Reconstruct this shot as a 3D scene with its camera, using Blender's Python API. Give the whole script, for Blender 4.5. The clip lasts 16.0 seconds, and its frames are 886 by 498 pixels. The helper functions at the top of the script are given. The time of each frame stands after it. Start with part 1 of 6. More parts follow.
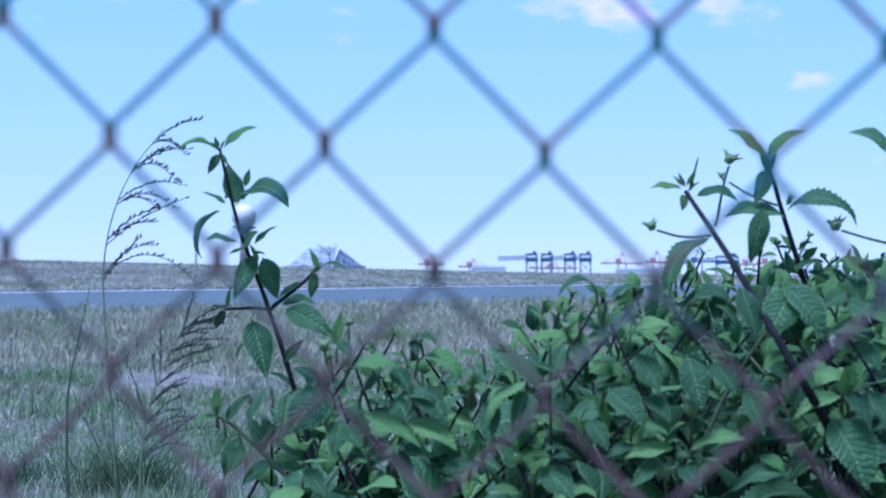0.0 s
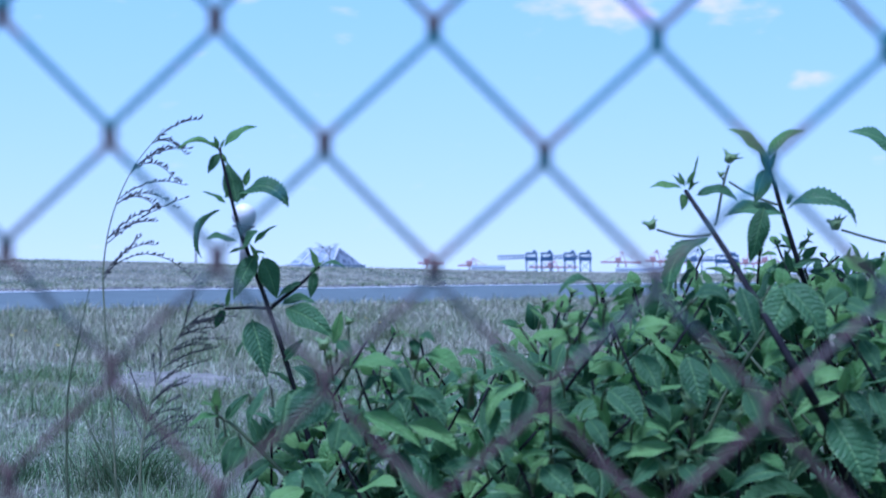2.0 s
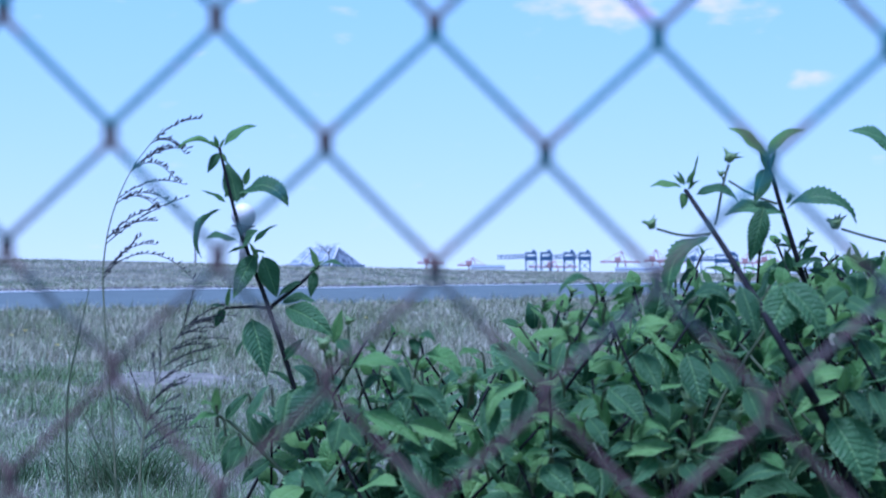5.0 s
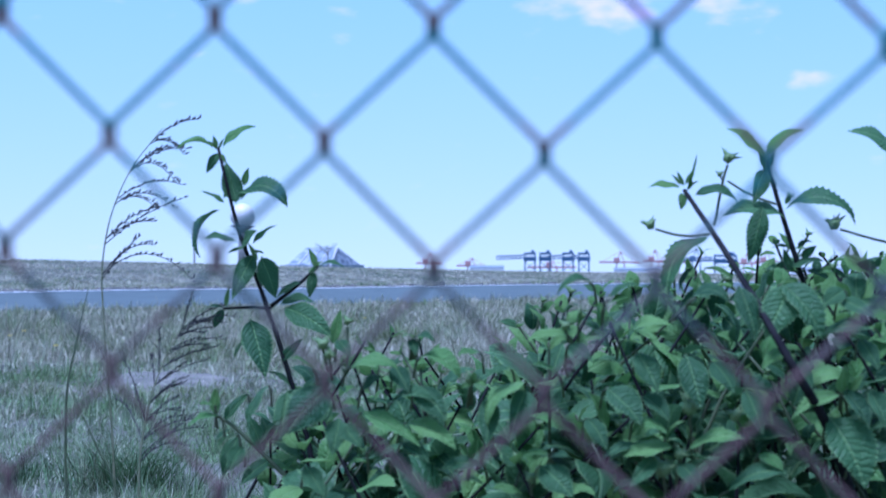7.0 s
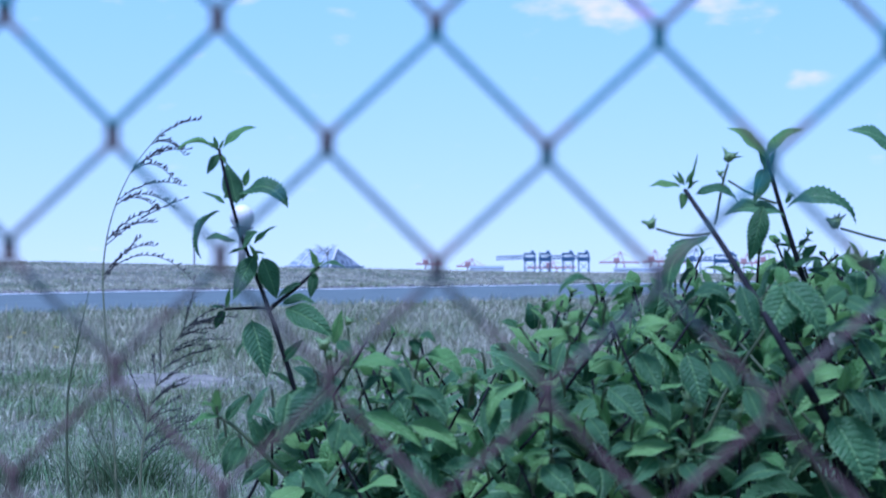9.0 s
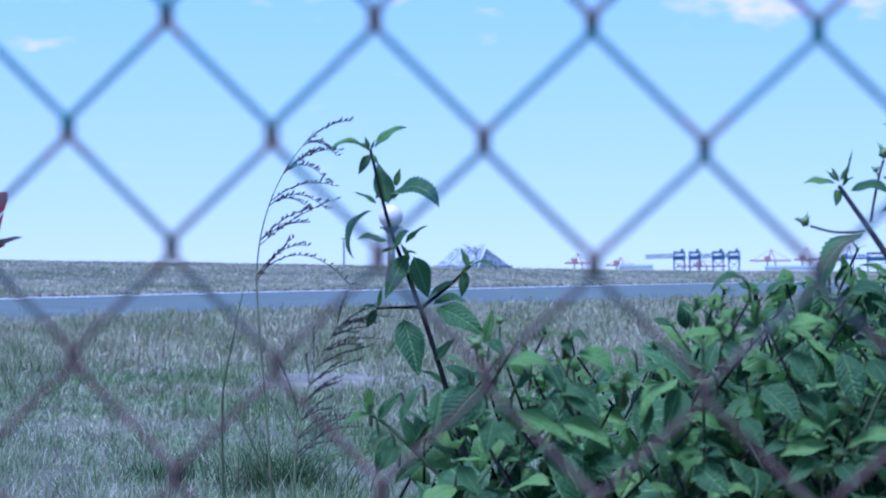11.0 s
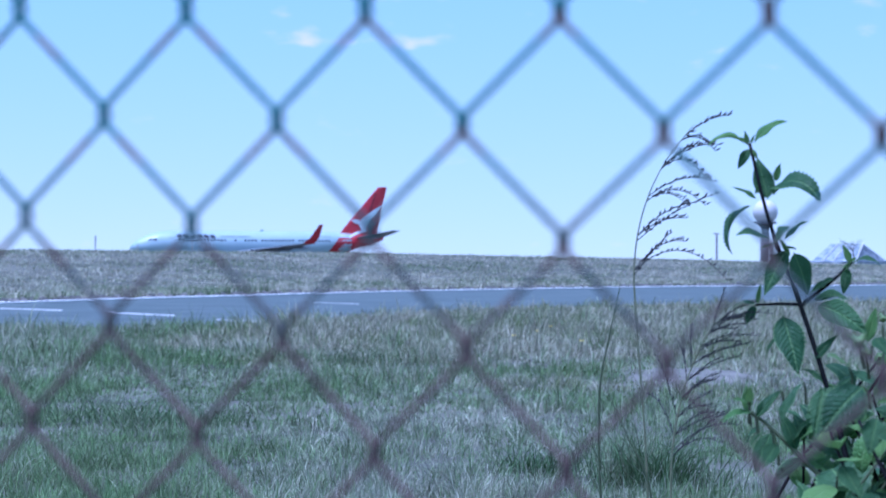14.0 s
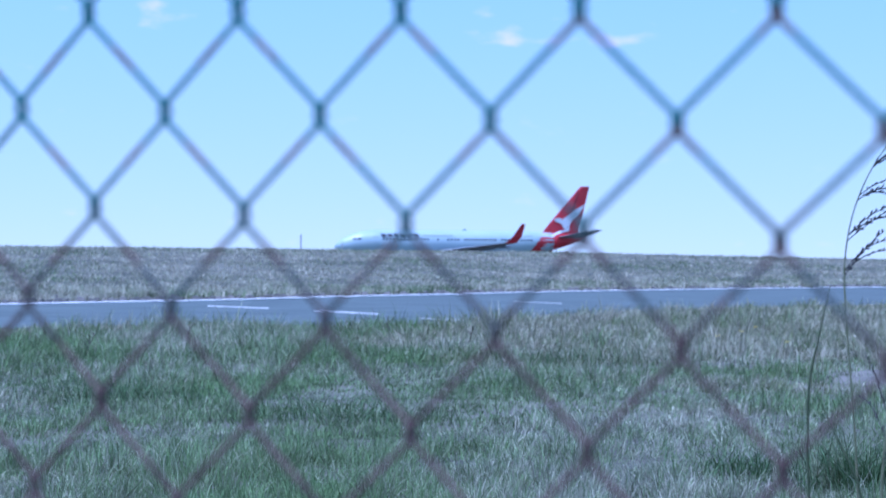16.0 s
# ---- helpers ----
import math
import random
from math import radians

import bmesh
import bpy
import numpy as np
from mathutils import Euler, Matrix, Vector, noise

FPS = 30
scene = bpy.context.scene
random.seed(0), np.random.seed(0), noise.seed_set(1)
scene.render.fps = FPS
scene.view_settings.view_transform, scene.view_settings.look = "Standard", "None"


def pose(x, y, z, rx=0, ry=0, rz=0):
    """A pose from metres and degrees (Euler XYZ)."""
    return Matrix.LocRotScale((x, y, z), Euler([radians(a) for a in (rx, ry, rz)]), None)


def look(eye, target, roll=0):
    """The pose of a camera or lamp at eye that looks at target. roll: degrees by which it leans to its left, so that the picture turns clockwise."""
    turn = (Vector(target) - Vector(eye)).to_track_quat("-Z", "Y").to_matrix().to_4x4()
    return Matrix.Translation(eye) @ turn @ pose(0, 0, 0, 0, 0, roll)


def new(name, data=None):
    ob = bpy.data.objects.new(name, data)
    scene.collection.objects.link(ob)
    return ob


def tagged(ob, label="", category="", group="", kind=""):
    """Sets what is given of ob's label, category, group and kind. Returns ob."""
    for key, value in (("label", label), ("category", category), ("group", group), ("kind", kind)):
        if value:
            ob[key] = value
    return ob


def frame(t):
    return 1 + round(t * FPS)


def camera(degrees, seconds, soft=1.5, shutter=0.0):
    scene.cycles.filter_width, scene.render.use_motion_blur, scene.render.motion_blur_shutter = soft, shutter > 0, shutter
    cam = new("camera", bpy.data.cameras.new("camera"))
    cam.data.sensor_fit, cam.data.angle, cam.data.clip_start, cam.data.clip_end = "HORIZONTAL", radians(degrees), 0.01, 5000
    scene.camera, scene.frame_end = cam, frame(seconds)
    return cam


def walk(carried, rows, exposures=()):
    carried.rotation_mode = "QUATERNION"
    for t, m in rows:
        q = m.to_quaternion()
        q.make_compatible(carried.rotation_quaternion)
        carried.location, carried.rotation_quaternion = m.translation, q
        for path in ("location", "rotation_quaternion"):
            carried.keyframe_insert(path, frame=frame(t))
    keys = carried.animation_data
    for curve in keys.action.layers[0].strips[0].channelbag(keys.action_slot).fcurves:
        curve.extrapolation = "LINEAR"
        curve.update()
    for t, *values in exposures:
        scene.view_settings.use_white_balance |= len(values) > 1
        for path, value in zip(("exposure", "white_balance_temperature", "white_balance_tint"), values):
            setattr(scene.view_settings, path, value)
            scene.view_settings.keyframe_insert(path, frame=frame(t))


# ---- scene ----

# ---- camera and walk ----
cam = camera(25.78, 16.0, soft=1.1)
cam.data.dof.use_dof = True
cam.data.dof.focus_distance = 4.0
cam.data.dof.aperture_fstop = 13.5
PATH = [
    (0.0, 0.0000, 0.0000, 1.0000, 0.000, 0.740, -0.079),
    (0.5, 0.0005, -0.0001, 1.0002, 0.050, 0.729, -0.078),
    (1.0, 0.0001, -0.0000, 1.0000, 0.023, 0.716, -0.075),
    (1.5, 0.0002, -0.0000, 0.9998, 0.036, 0.712, -0.073),
    (2.0, 0.0000, 0.0000, 1.0003, -0.004, 0.713, -0.070),
    (2.5, 0.0001, -0.0002, 0.9999, 0.012, 0.716, -0.067),
    (3.0, -0.0001, -0.0001, 0.9999, -0.022, 0.714, -0.063),
    (3.5, 0.0002, -0.0001, 1.0004, 0.010, 0.710, -0.058),
    (4.0, -0.0003, 0.0000, 0.9998, -0.031, 0.703, -0.053),
    (6.5, -0.0005, 0.0004, 0.9999, 0.004, 0.705, -0.047),
    (7.0, -0.0004, 0.0002, 0.9998, -0.049, 0.716, -0.042),
    (7.5, -0.0006, -0.0000, 0.9996, -0.064, 0.723, -0.039),
    (8.0, -0.0002, -0.0001, 0.9995, -0.068, 0.729, -0.037),
    (8.2, -0.0009, -0.0003, 0.9996, -0.071, 0.736, -0.036),
    (9.1, -0.0015, -0.0005, 0.9993, -0.030, 0.735, 0.155),
    (9.4, -0.0017, -0.0006, 0.9993, 0.120, 0.735, 0.219),
    (9.7, -0.0019, -0.0007, 0.9992, 0.550, 0.734, 0.283),
    (10.0, -0.0021, -0.0008, 0.9991, 1.360, 0.734, 0.347),
    (10.3, -0.0023, -0.0009, 0.9990, 2.248, 0.734, 0.411),
    (10.5, -0.0032, -0.0014, 0.9987, 2.825, 0.735, 0.381),
    (11.0, -0.0041, -0.0021, 0.9988, 4.342, 0.734, 0.343),
    (11.5, -0.0050, -0.0026, 0.9989, 5.928, 0.724, 0.293),
    (12.0, -0.0060, -0.0031, 0.9993, 7.517, 0.705, 0.229),
    (12.5, -0.0070, -0.0034, 0.9995, 9.169, 0.675, 0.150),
    (13.0, -0.0082, -0.0037, 0.9994, 11.202, 0.645, 0.071),
    (13.5, -0.0092, -0.0040, 0.9992, 13.245, 0.625, -0.005),
    (14.0, -0.0101, -0.0043, 0.9992, 15.315, 0.606, -0.070),
    (14.5, -0.0111, -0.0047, 0.9993, 17.143, 0.597, -0.129),
    (15.0, -0.0122, -0.0050, 0.9994, 18.676, 0.590, -0.178),
    (15.5, -0.0131, -0.0053, 0.9993, 20.012, 0.580, -0.214),
    (16.0, -0.0138, -0.0055, 0.9992, 21.293, 0.570, -0.242),
]
walk(cam, [(t, pose(x, y, z, 90 + p, r, a)) for t, x, y, z, a, p, r in PATH],
     [(0.0, 0.72, 4510, 34), (16.0, 0.72, 4510, 34)])

# ---- world and sun ----
SUN_EL, SUN_AZ = 72.0, 215.0     # degrees; azimuth from +y towards +x


def direction(az, el):
    a, e = radians(az), radians(el)
    return Vector((math.sin(a) * math.cos(e), math.cos(a) * math.cos(e), math.sin(e)))


def build_world():
    world = bpy.data.worlds.new("sky")
    scene.world = world
    world.use_nodes = True
    nt = world.node_tree
    nt.nodes.clear()
    N, link = nt.nodes.new, nt.links.new
    out, bg, sky = N("ShaderNodeOutputWorld"), N("ShaderNodeBackground"), N("ShaderNodeTexSky")
    sky.sky_type = "NISHITA"
    sky.sun_disc = False
    sky.sun_elevation = radians(SUN_EL)
    sky.sun_rotation = radians(SUN_AZ)
    sky.air_density, sky.dust_density, sky.ozone_density = 1.0, 0.8, 0.9
    bg.inputs["Strength"].default_value = 0.13
    tc = N("ShaderNodeTexCoord")
    # hazy sea air: the sky pales little towards the horizon
    lift = N("ShaderNodeVectorMath")
    lift.operation = "MULTIPLY_ADD"
    lift.inputs[1].default_value = (1.0, 1.0, 0.9)
    lift.inputs[2].default_value = (0.0, 0.0, 0.122)
    link(tc.outputs["Generated"], lift.inputs[0])
    unit = N("ShaderNodeVectorMath")
    unit.operation = "NORMALIZE"
    link(lift.outputs[0], unit.inputs[0])
    link(unit.outputs[0], sky.inputs["Vector"])
    # soft cumulus wisps: noise cut by a wide patch round each cloud's direction
    mp = N("ShaderNodeMapping")
    mp.inputs["Scale"].default_value = (48, 48, 105)
    link(tc.outputs["Generated"], mp.inputs["Vector"])
    no = N("ShaderNodeTexNoise")
    no.inputs["Scale"].default_value = 1.0
    no.inputs["Detail"].default_value = 4.0
    no.inputs["Roughness"].default_value = 0.42
    link(mp.outputs["Vector"], no.inputs["Vector"])
    total = None
    for az, el, wide, tall, power in CLOUDS:
        d = direction(az, el)
        side = Vector((d.y, -d.x, 0)).normalized()
        up = side.cross(d).normalized()
        parts = []
        for axis, size in ((side, wide), (up, tall)):
            dot = N("ShaderNodeVectorMath")
            dot.operation = "DOT_PRODUCT"
            link(tc.outputs["Generated"], dot.inputs[0])
            dot.inputs[1].default_value = axis
            sq = N("ShaderNodeMath")
            sq.operation = "MULTIPLY"
            sc = N("ShaderNodeMath")
            sc.operation = "DIVIDE"
            link(dot.outputs["Value"], sc.inputs[0])
            sc.inputs[1].default_value = math.sin(radians(size))
            link(sc.outputs[0], sq.inputs[0])
            link(sc.outputs[0], sq.inputs[1])
            parts.append(sq)
        front = N("ShaderNodeVectorMath")
        front.operation = "DOT_PRODUCT"
        link(tc.outputs["Generated"], front.inputs[0])
        front.inputs[1].default_value = d
        ahead = N("ShaderNodeMath")
        ahead.operation = "GREATER_THAN"
        link(front.outputs["Value"], ahead.inputs[0])
        ahead.inputs[1].default_value = 0.0
        add = N("ShaderNodeMath")
        add.operation = "ADD"
        link(parts[0].outputs[0], add.inputs[0])
        link(parts[1].outputs[0], add.inputs[1])
        fall = N("ShaderNodeMapRange")
        fall.inputs["From Min"].default_value = 0.0
        fall.inputs["From Max"].default_value = 1.0
        fall.inputs["To Min"].default_value = power
        fall.inputs["To Max"].default_value = 0.0
        link(add.outputs[0], fall.inputs["Value"])
        mul = N("ShaderNodeMath")
        mul.operation = "MULTIPLY"
        link(fall.outputs[0], mul.inputs[0])
        link(ahead.outputs[0], mul.inputs[1])
        if total is None:
            total = mul
        else:
            mx = N("ShaderNodeMath")
            mx.operation = "MAXIMUM"
            link(total.outputs[0], mx.inputs[0])
            link(mul.outputs[0], mx.inputs[1])
            total = mx
    thick = N("ShaderNodeMath")
    thick.operation = "MULTIPLY_ADD"
    link(no.outputs["Fac"], thick.inputs[0])
    thick.inputs[1].default_value = 1.9
    link(total.outputs[0], thick.inputs[2])
    ramp = N("ShaderNodeMapRange")
    ramp.interpolation_type = "SMOOTHSTEP"
    ramp.inputs["From Min"].default_value = 1.24
    ramp.inputs["From Max"].default_value = 2.05
    ramp.inputs["To Max"].default_value = 0.85
    link(thick.outputs[0], ramp.inputs["Value"])
    mix = N("ShaderNodeMix")
    mix.data_type = "RGBA"
    mix.inputs["B"].default_value = (5.1, 4.25, 5.4, 1)
    link(ramp.outputs[0], mix.inputs["Factor"])
    # sea haze takes some blue out of the sky's light
    haze = N("ShaderNodeVectorMath")
    haze.operation = "MULTIPLY"
    sep = N("ShaderNodeSeparateXYZ")
    link(tc.outputs["Generated"], sep.inputs[0])
    veil = N("ShaderNodeMapRange")
    veil.inputs["From Min"].default_value = 0.0
    veil.inputs["From Max"].default_value = 0.14
    link(sep.outputs["Z"], veil.inputs["Value"])
    tone = N("ShaderNodeMix")
    tone.data_type = "RGBA"
    tone.inputs["A"].default_value = (1.04, 0.875, 0.65, 1)
    tone.inputs["B"].default_value = (0.97, 1.01, 0.73, 1)
    link(veil.outputs[0], tone.inputs["Factor"])
    link(tone.outputs["Result"], haze.inputs[1])
    link(sky.outputs["Color"], haze.inputs[0])
    link(haze.outputs[0], mix.inputs["A"])
    link(mix.outputs["Result"], bg.inputs["Color"])
    link(bg.outputs[0], out.inputs["Surface"])


# azimuth, elevation, half width, half height (degrees), strength
CLOUDS = [(4.4, 7.9, 2.4, 1.1, 0.98), (8.6, 7.7, 1.9, 0.9, 0.62), (10.6, 5.55, 1.3, 0.5, 0.52),
          (-19.8, 6.85, 2.4, 0.45, 0.66), (-16.2, 6.75, 1.9, 0.38, 0.56), (-29.6, 7.5, 1.3, 0.8, 0.52),
          (-3.2, 6.9, 0.8, 0.35, 0.32), (0.3, 7.1, 0.7, 0.6, 0.3), (-16.6, 8.3, 5.5, 0.5, 0.45), (-7.5, 8.0, 3.0, 0.5, 0.34)]
build_world()

sun_data = bpy.data.lights.new("sun", "SUN")
sun_data.energy = 2.7
sun_data.angle = radians(20)
sun_data.color = (1.0, 0.99, 0.985)
sun = new("sun", sun_data)
sun.matrix_world = look(direction(SUN_AZ, SUN_EL) * 50, (0, 0, 0))


# ---- materials ----
def material(name, low, high, scale=20.0, rough=0.7, metal=0.0, bump=0.2, bump_scale=60.0, detail=4.0, coords="Object", island=0.0, translucent=0.0, sheen=None):
    """Two-tone noise colour with a finer bump; island: share of colour that differs from piece to piece."""
    m = bpy.data.materials.new(name)
    m.use_nodes = True
    nt = m.node_tree
    N, link = nt.nodes.new, nt.links.new
    b = nt.nodes["Principled BSDF"]
    tc = N("ShaderNodeTexCoord")
    no = N("ShaderNodeTexNoise")
    no.inputs["Scale"].default_value = scale
    no.inputs["Detail"].default_value = detail
    link(tc.outputs[coords], no.inputs["Vector"])
    ramp = N("ShaderNodeMapRange")
    ramp.inputs["From Min"].default_value = 0.32
    ramp.inputs["From Max"].default_value = 0.68
    link(no.outputs["Fac"], ramp.inputs["Value"])
    fac = ramp.outputs[0]
    if island:
        geo = N("ShaderNodeNewGeometry")
        obi = N("ShaderNodeObjectInfo")
        s = N("ShaderNodeMath")
        s.operation = "ADD"
        link(geo.outputs["Random Per Island"], s.inputs[0])
        link(obi.outputs["Random"], s.inputs[1])
        fr = N("ShaderNodeMath")
        fr.operation = "FRACT"
        link(s.outputs[0], fr.inputs[0])
        mx = N("ShaderNodeMix")
        mx.inputs["Factor"].default_value = island
        link(fac, mx.inputs["A"])
        link(fr.outputs[0], mx.inputs["B"])
        fac = mx.outputs["Result"]
    mix = N("ShaderNodeMix")
    mix.data_type = "RGBA"
    mix.inputs["A"].default_value = (*low, 1)
    mix.inputs["B"].default_value = (*high, 1)
    link(fac, mix.inputs["Factor"])
    link(mix.outputs["Result"], b.inputs["Base Color"])
    b.inputs["Roughness"].default_value = rough
    b.inputs["Metallic"].default_value = metal
    if sheen is not None:
        b.inputs["Specular IOR Level"].default_value = sheen
    if bump:
        fine = N("ShaderNodeTexNoise")
        fine.inputs["Scale"].default_value = bump_scale
        fine.inputs["Detail"].default_value = 3.0
        link(tc.outputs[coords], fine.inputs["Vector"])
        bp = N("ShaderNodeBump")
        bp.inputs["Strength"].default_value = bump
        bp.inputs["Distance"].default_value = 0.5 / bump_scale
        link(fine.outputs["Fac"], bp.inputs["Height"])
        link(bp.outputs[0], b.inputs["Normal"])
    if translucent:
        tr = N("ShaderNodeBsdfTranslucent")
        ms = N("ShaderNodeMixShader")
        ms.inputs[0].default_value = translucent
        link(mix.outputs["Result"], tr.inputs["Color"])
        link(b.outputs[0], ms.inputs[1])
        link(tr.outputs[0], ms.inputs[2])
        link(ms.outputs[0], nt.nodes["Material Output"].inputs["Surface"])
    return m


def grass_material(name, green, straw, bias, scale, spread=0.4):
    """Blades: green or straw by broad patches of the field, and from blade to blade."""
    m = bpy.data.materials.new(name)
    m.use_nodes = True
    nt = m.node_tree
    N, link = nt.nodes.new, nt.links.new
    b = nt.nodes["Principled BSDF"]
    geo = N("ShaderNodeNewGeometry")
    mp = N("ShaderNodeMapping")
    mp.inputs["Scale"].default_value = (scale, scale * 0.6, 0.0)
    link(geo.outputs["Position"], mp.inputs["Vector"])
    no = N("ShaderNodeTexNoise")
    no.inputs["Scale"].default_value = 1.0
    no.inputs["Detail"].default_value = 3.0
    link(mp.outputs[0], no.inputs["Vector"])
    a = N("ShaderNodeMath")
    a.operation = "MULTIPLY_ADD"
    link(geo.outputs["Random Per Island"], a.inputs[0])
    a.inputs[1].default_value = 0.36
    link(no.outputs["Fac"], a.inputs[2])
    r = N("ShaderNodeMapRange")
    r.interpolation_type = "SMOOTHSTEP"
    r.inputs["From Min"].default_value = 0.52 + bias
    r.inputs["From Max"].default_value = 0.84 + bias
    link(a.outputs[0], r.inputs["Value"])
    mix = N("ShaderNodeMix")
    mix.data_type = "RGBA"
    mix.inputs["A"].default_value = (*green, 1)
    mix.inputs["B"].default_value = (*straw, 1)
    link(r.outputs[0], mix.inputs["Factor"])
    hs = N("ShaderNodeHueSaturation")
    vr = N("ShaderNodeMapRange")
    vr.inputs["To Min"].default_value = 1.0 - spread
    vr.inputs["To Max"].default_value = 1.0 + spread
    wn = N("ShaderNodeTexWhiteNoise")
    wn.noise_dimensions = "1D"
    link(geo.outputs["Random Per Island"], wn.inputs["W"])
    link(wn.outputs["Value"], vr.inputs["Value"])
    clump = N("ShaderNodeTexNoise")
    clump.inputs["Scale"].default_value = scale * 9
    clump.inputs["Detail"].default_value = 2.0
    link(geo.outputs["Position"], clump.inputs["Vector"])
    cr = N("ShaderNodeMapRange")
    cr.inputs["From Min"].default_value = 0.3
    cr.inputs["From Max"].default_value = 0.7
    cr.inputs["To Min"].default_value = 0.52
    cr.inputs["To Max"].default_value = 1.5
    link(clump.outputs["Fac"], cr.inputs["Value"])
    both = N("ShaderNodeMath")
    both.operation = "MULTIPLY"
    link(vr.outputs[0], both.inputs[0])
    link(cr.outputs[0], both.inputs[1])
    link(both.outputs[0], hs.inputs["Value"])
    link(mix.outputs["Result"], hs.inputs["Color"])
    link(hs.outputs[0], b.inputs["Base Color"])
    b.inputs["Roughness"].default_value = 0.65
    b.inputs["Specular IOR Level"].default_value = 0.25
    tr = N("ShaderNodeBsdfTranslucent")
    ms = N("ShaderNodeMixShader")
    ms.inputs[0].default_value = 0.25
    link(hs.outputs[0], tr.inputs["Color"])
    link(b.outputs[0], ms.inputs[1])
    link(tr.outputs[0], ms.inputs[2])
    link(ms.outputs[0], nt.nodes["Material Output"].inputs["Surface"])
    return m


GREEN, STRAW = (0.14, 0.222, 0.088), (0.42, 0.415, 0.32)
M_blade = grass_material("grass_blade", GREEN, STRAW, 0.09, 0.5, 0.5)
M_dry_blade = grass_material("dry_grass_blade", (0.16, 0.2, 0.09), (0.42, 0.4, 0.3), -0.02, 0.5, 0.42)
M_bank_blade = grass_material("bank_grass_blade", (0.13, 0.2, 0.085), (0.5, 0.475, 0.36), -0.09, 0.14, 0.3)
M_scrub = grass_material("scrub_blade", (0.07, 0.095, 0.05), (0.26, 0.245, 0.19), 0.08, 0.6, 0.45)
M_soil = material("dry_grass_soil", (0.035, 0.042, 0.028), (0.16, 0.16, 0.12), 0.5, 0.95, bump=0.6, bump_scale=25)
M_asphalt = material("asphalt", (0.058, 0.082, 0.08), (0.096, 0.128, 0.124), 0.5, 0.85, bump=0.3, bump_scale=60, detail=8)
M_kerb = material("pale_concrete", (0.42, 0.43, 0.42), (0.85, 0.85, 0.83), 1.6, 0.85, bump=0.3, bump_scale=30)
M_paint = material("worn_road_paint", (0.22, 0.24, 0.24), (0.6, 0.62, 0.6), 2.5, 0.7, bump=0.2, bump_scale=40)
M_rust = material("rusted_wire", (0.064, 0.042, 0.041), (0.185, 0.122, 0.11), 70, 0.85, 0.1, 0.5, 900, 5, sheen=0.2)
# rust gives way upwards to teal: the sky's bleed put into the colour
def sky_tint_over(m, low, high):
    nt = m.node_tree
    N, link = nt.nodes.new, nt.links.new
    b = nt.nodes["Principled BSDF"]
    geo, sep, no = N("ShaderNodeNewGeometry"), N("ShaderNodeSeparateXYZ"), N("ShaderNodeTexNoise")
    link(geo.outputs["Position"], sep.inputs[0])
    link(geo.outputs["Position"], no.inputs["Vector"])
    no.inputs["Scale"].default_value = 60.0
    ad = N("ShaderNodeMath")
    ad.operation = "MULTIPLY_ADD"
    link(no.outputs["Fac"], ad.inputs[0])
    ad.inputs[1].default_value = 0.08
    link(sep.outputs["Z"], ad.inputs[2])
    rp = N("ShaderNodeMapRange")
    rp.inputs["From Min"].default_value = low
    rp.inputs["From Max"].default_value = high
    rp.inputs["To Max"].default_value = 1.0
    link(ad.outputs[0], rp.inputs["Value"])
    # bare rust stays where the wires rub at the knots
    row = N("ShaderNodeMath")
    row.operation = "MULTIPLY_ADD"
    link(sep.outputs["Z"], row.inputs[0])
    row.inputs[1].default_value = 1 / 0.03815
    row.inputs[2].default_value = 40.5 - 1.0808 / 0.03815
    near = N("ShaderNodeMath")
    near.operation = "FRACT"
    link(row.outputs[0], near.inputs[0])
    off = N("ShaderNodeMath")
    off.operation = "SUBTRACT"
    link(near.outputs[0], off.inputs[0])
    off.inputs[1].default_value = 0.5
    gap = N("ShaderNodeMath")
    gap.operation = "ABSOLUTE"
    link(off.outputs[0], gap.inputs[0])
    rub = N("ShaderNodeMapRange")
    rub.inputs["From Min"].default_value = 0.08
    rub.inputs["From Max"].default_value = 0.16
    link(gap.outputs[0], rub.inputs["Value"])
    keep = N("ShaderNodeMath")
    keep.operation = "MULTIPLY"
    link(rp.outputs[0], keep.inputs[0])
    link(rub.outputs[0], keep.inputs[1])
    mx = N("ShaderNodeMix")
    mx.data_type = "RGBA"
    link(keep.outputs[0], mx.inputs["Factor"])
    link(b.inputs["Base Color"].links[0].from_socket, mx.inputs["A"])
    mx.inputs["B"].default_value = (0.03, 0.165, 0.165, 1)
    link(mx.outputs["Result"], b.inputs["Base Color"])


sky_tint_over(M_rust, 1.01, 1.09)
M_stem = material("purple_brown_stem", (0.010, 0.010, 0.012), (0.024, 0.024, 0.024), 60, 0.8, bump=0.5, bump_scale=700, sheen=0.1)
M_twig = material("green_twig", (0.05, 0.075, 0.03), (0.085, 0.11, 0.045), 60, 0.6, bump=0.3, bump_scale=700)
M_bud = material("flower_bud", (0.07, 0.15, 0.045), (0.16, 0.23, 0.075), 90, 0.6, bump=0.4, bump_scale=600)
M_seed = material("grass_seed_head", (0.02, 0.022, 0.026), (0.06, 0.056, 0.052), 200, 0.8, bump=0.2, bump_scale=800)


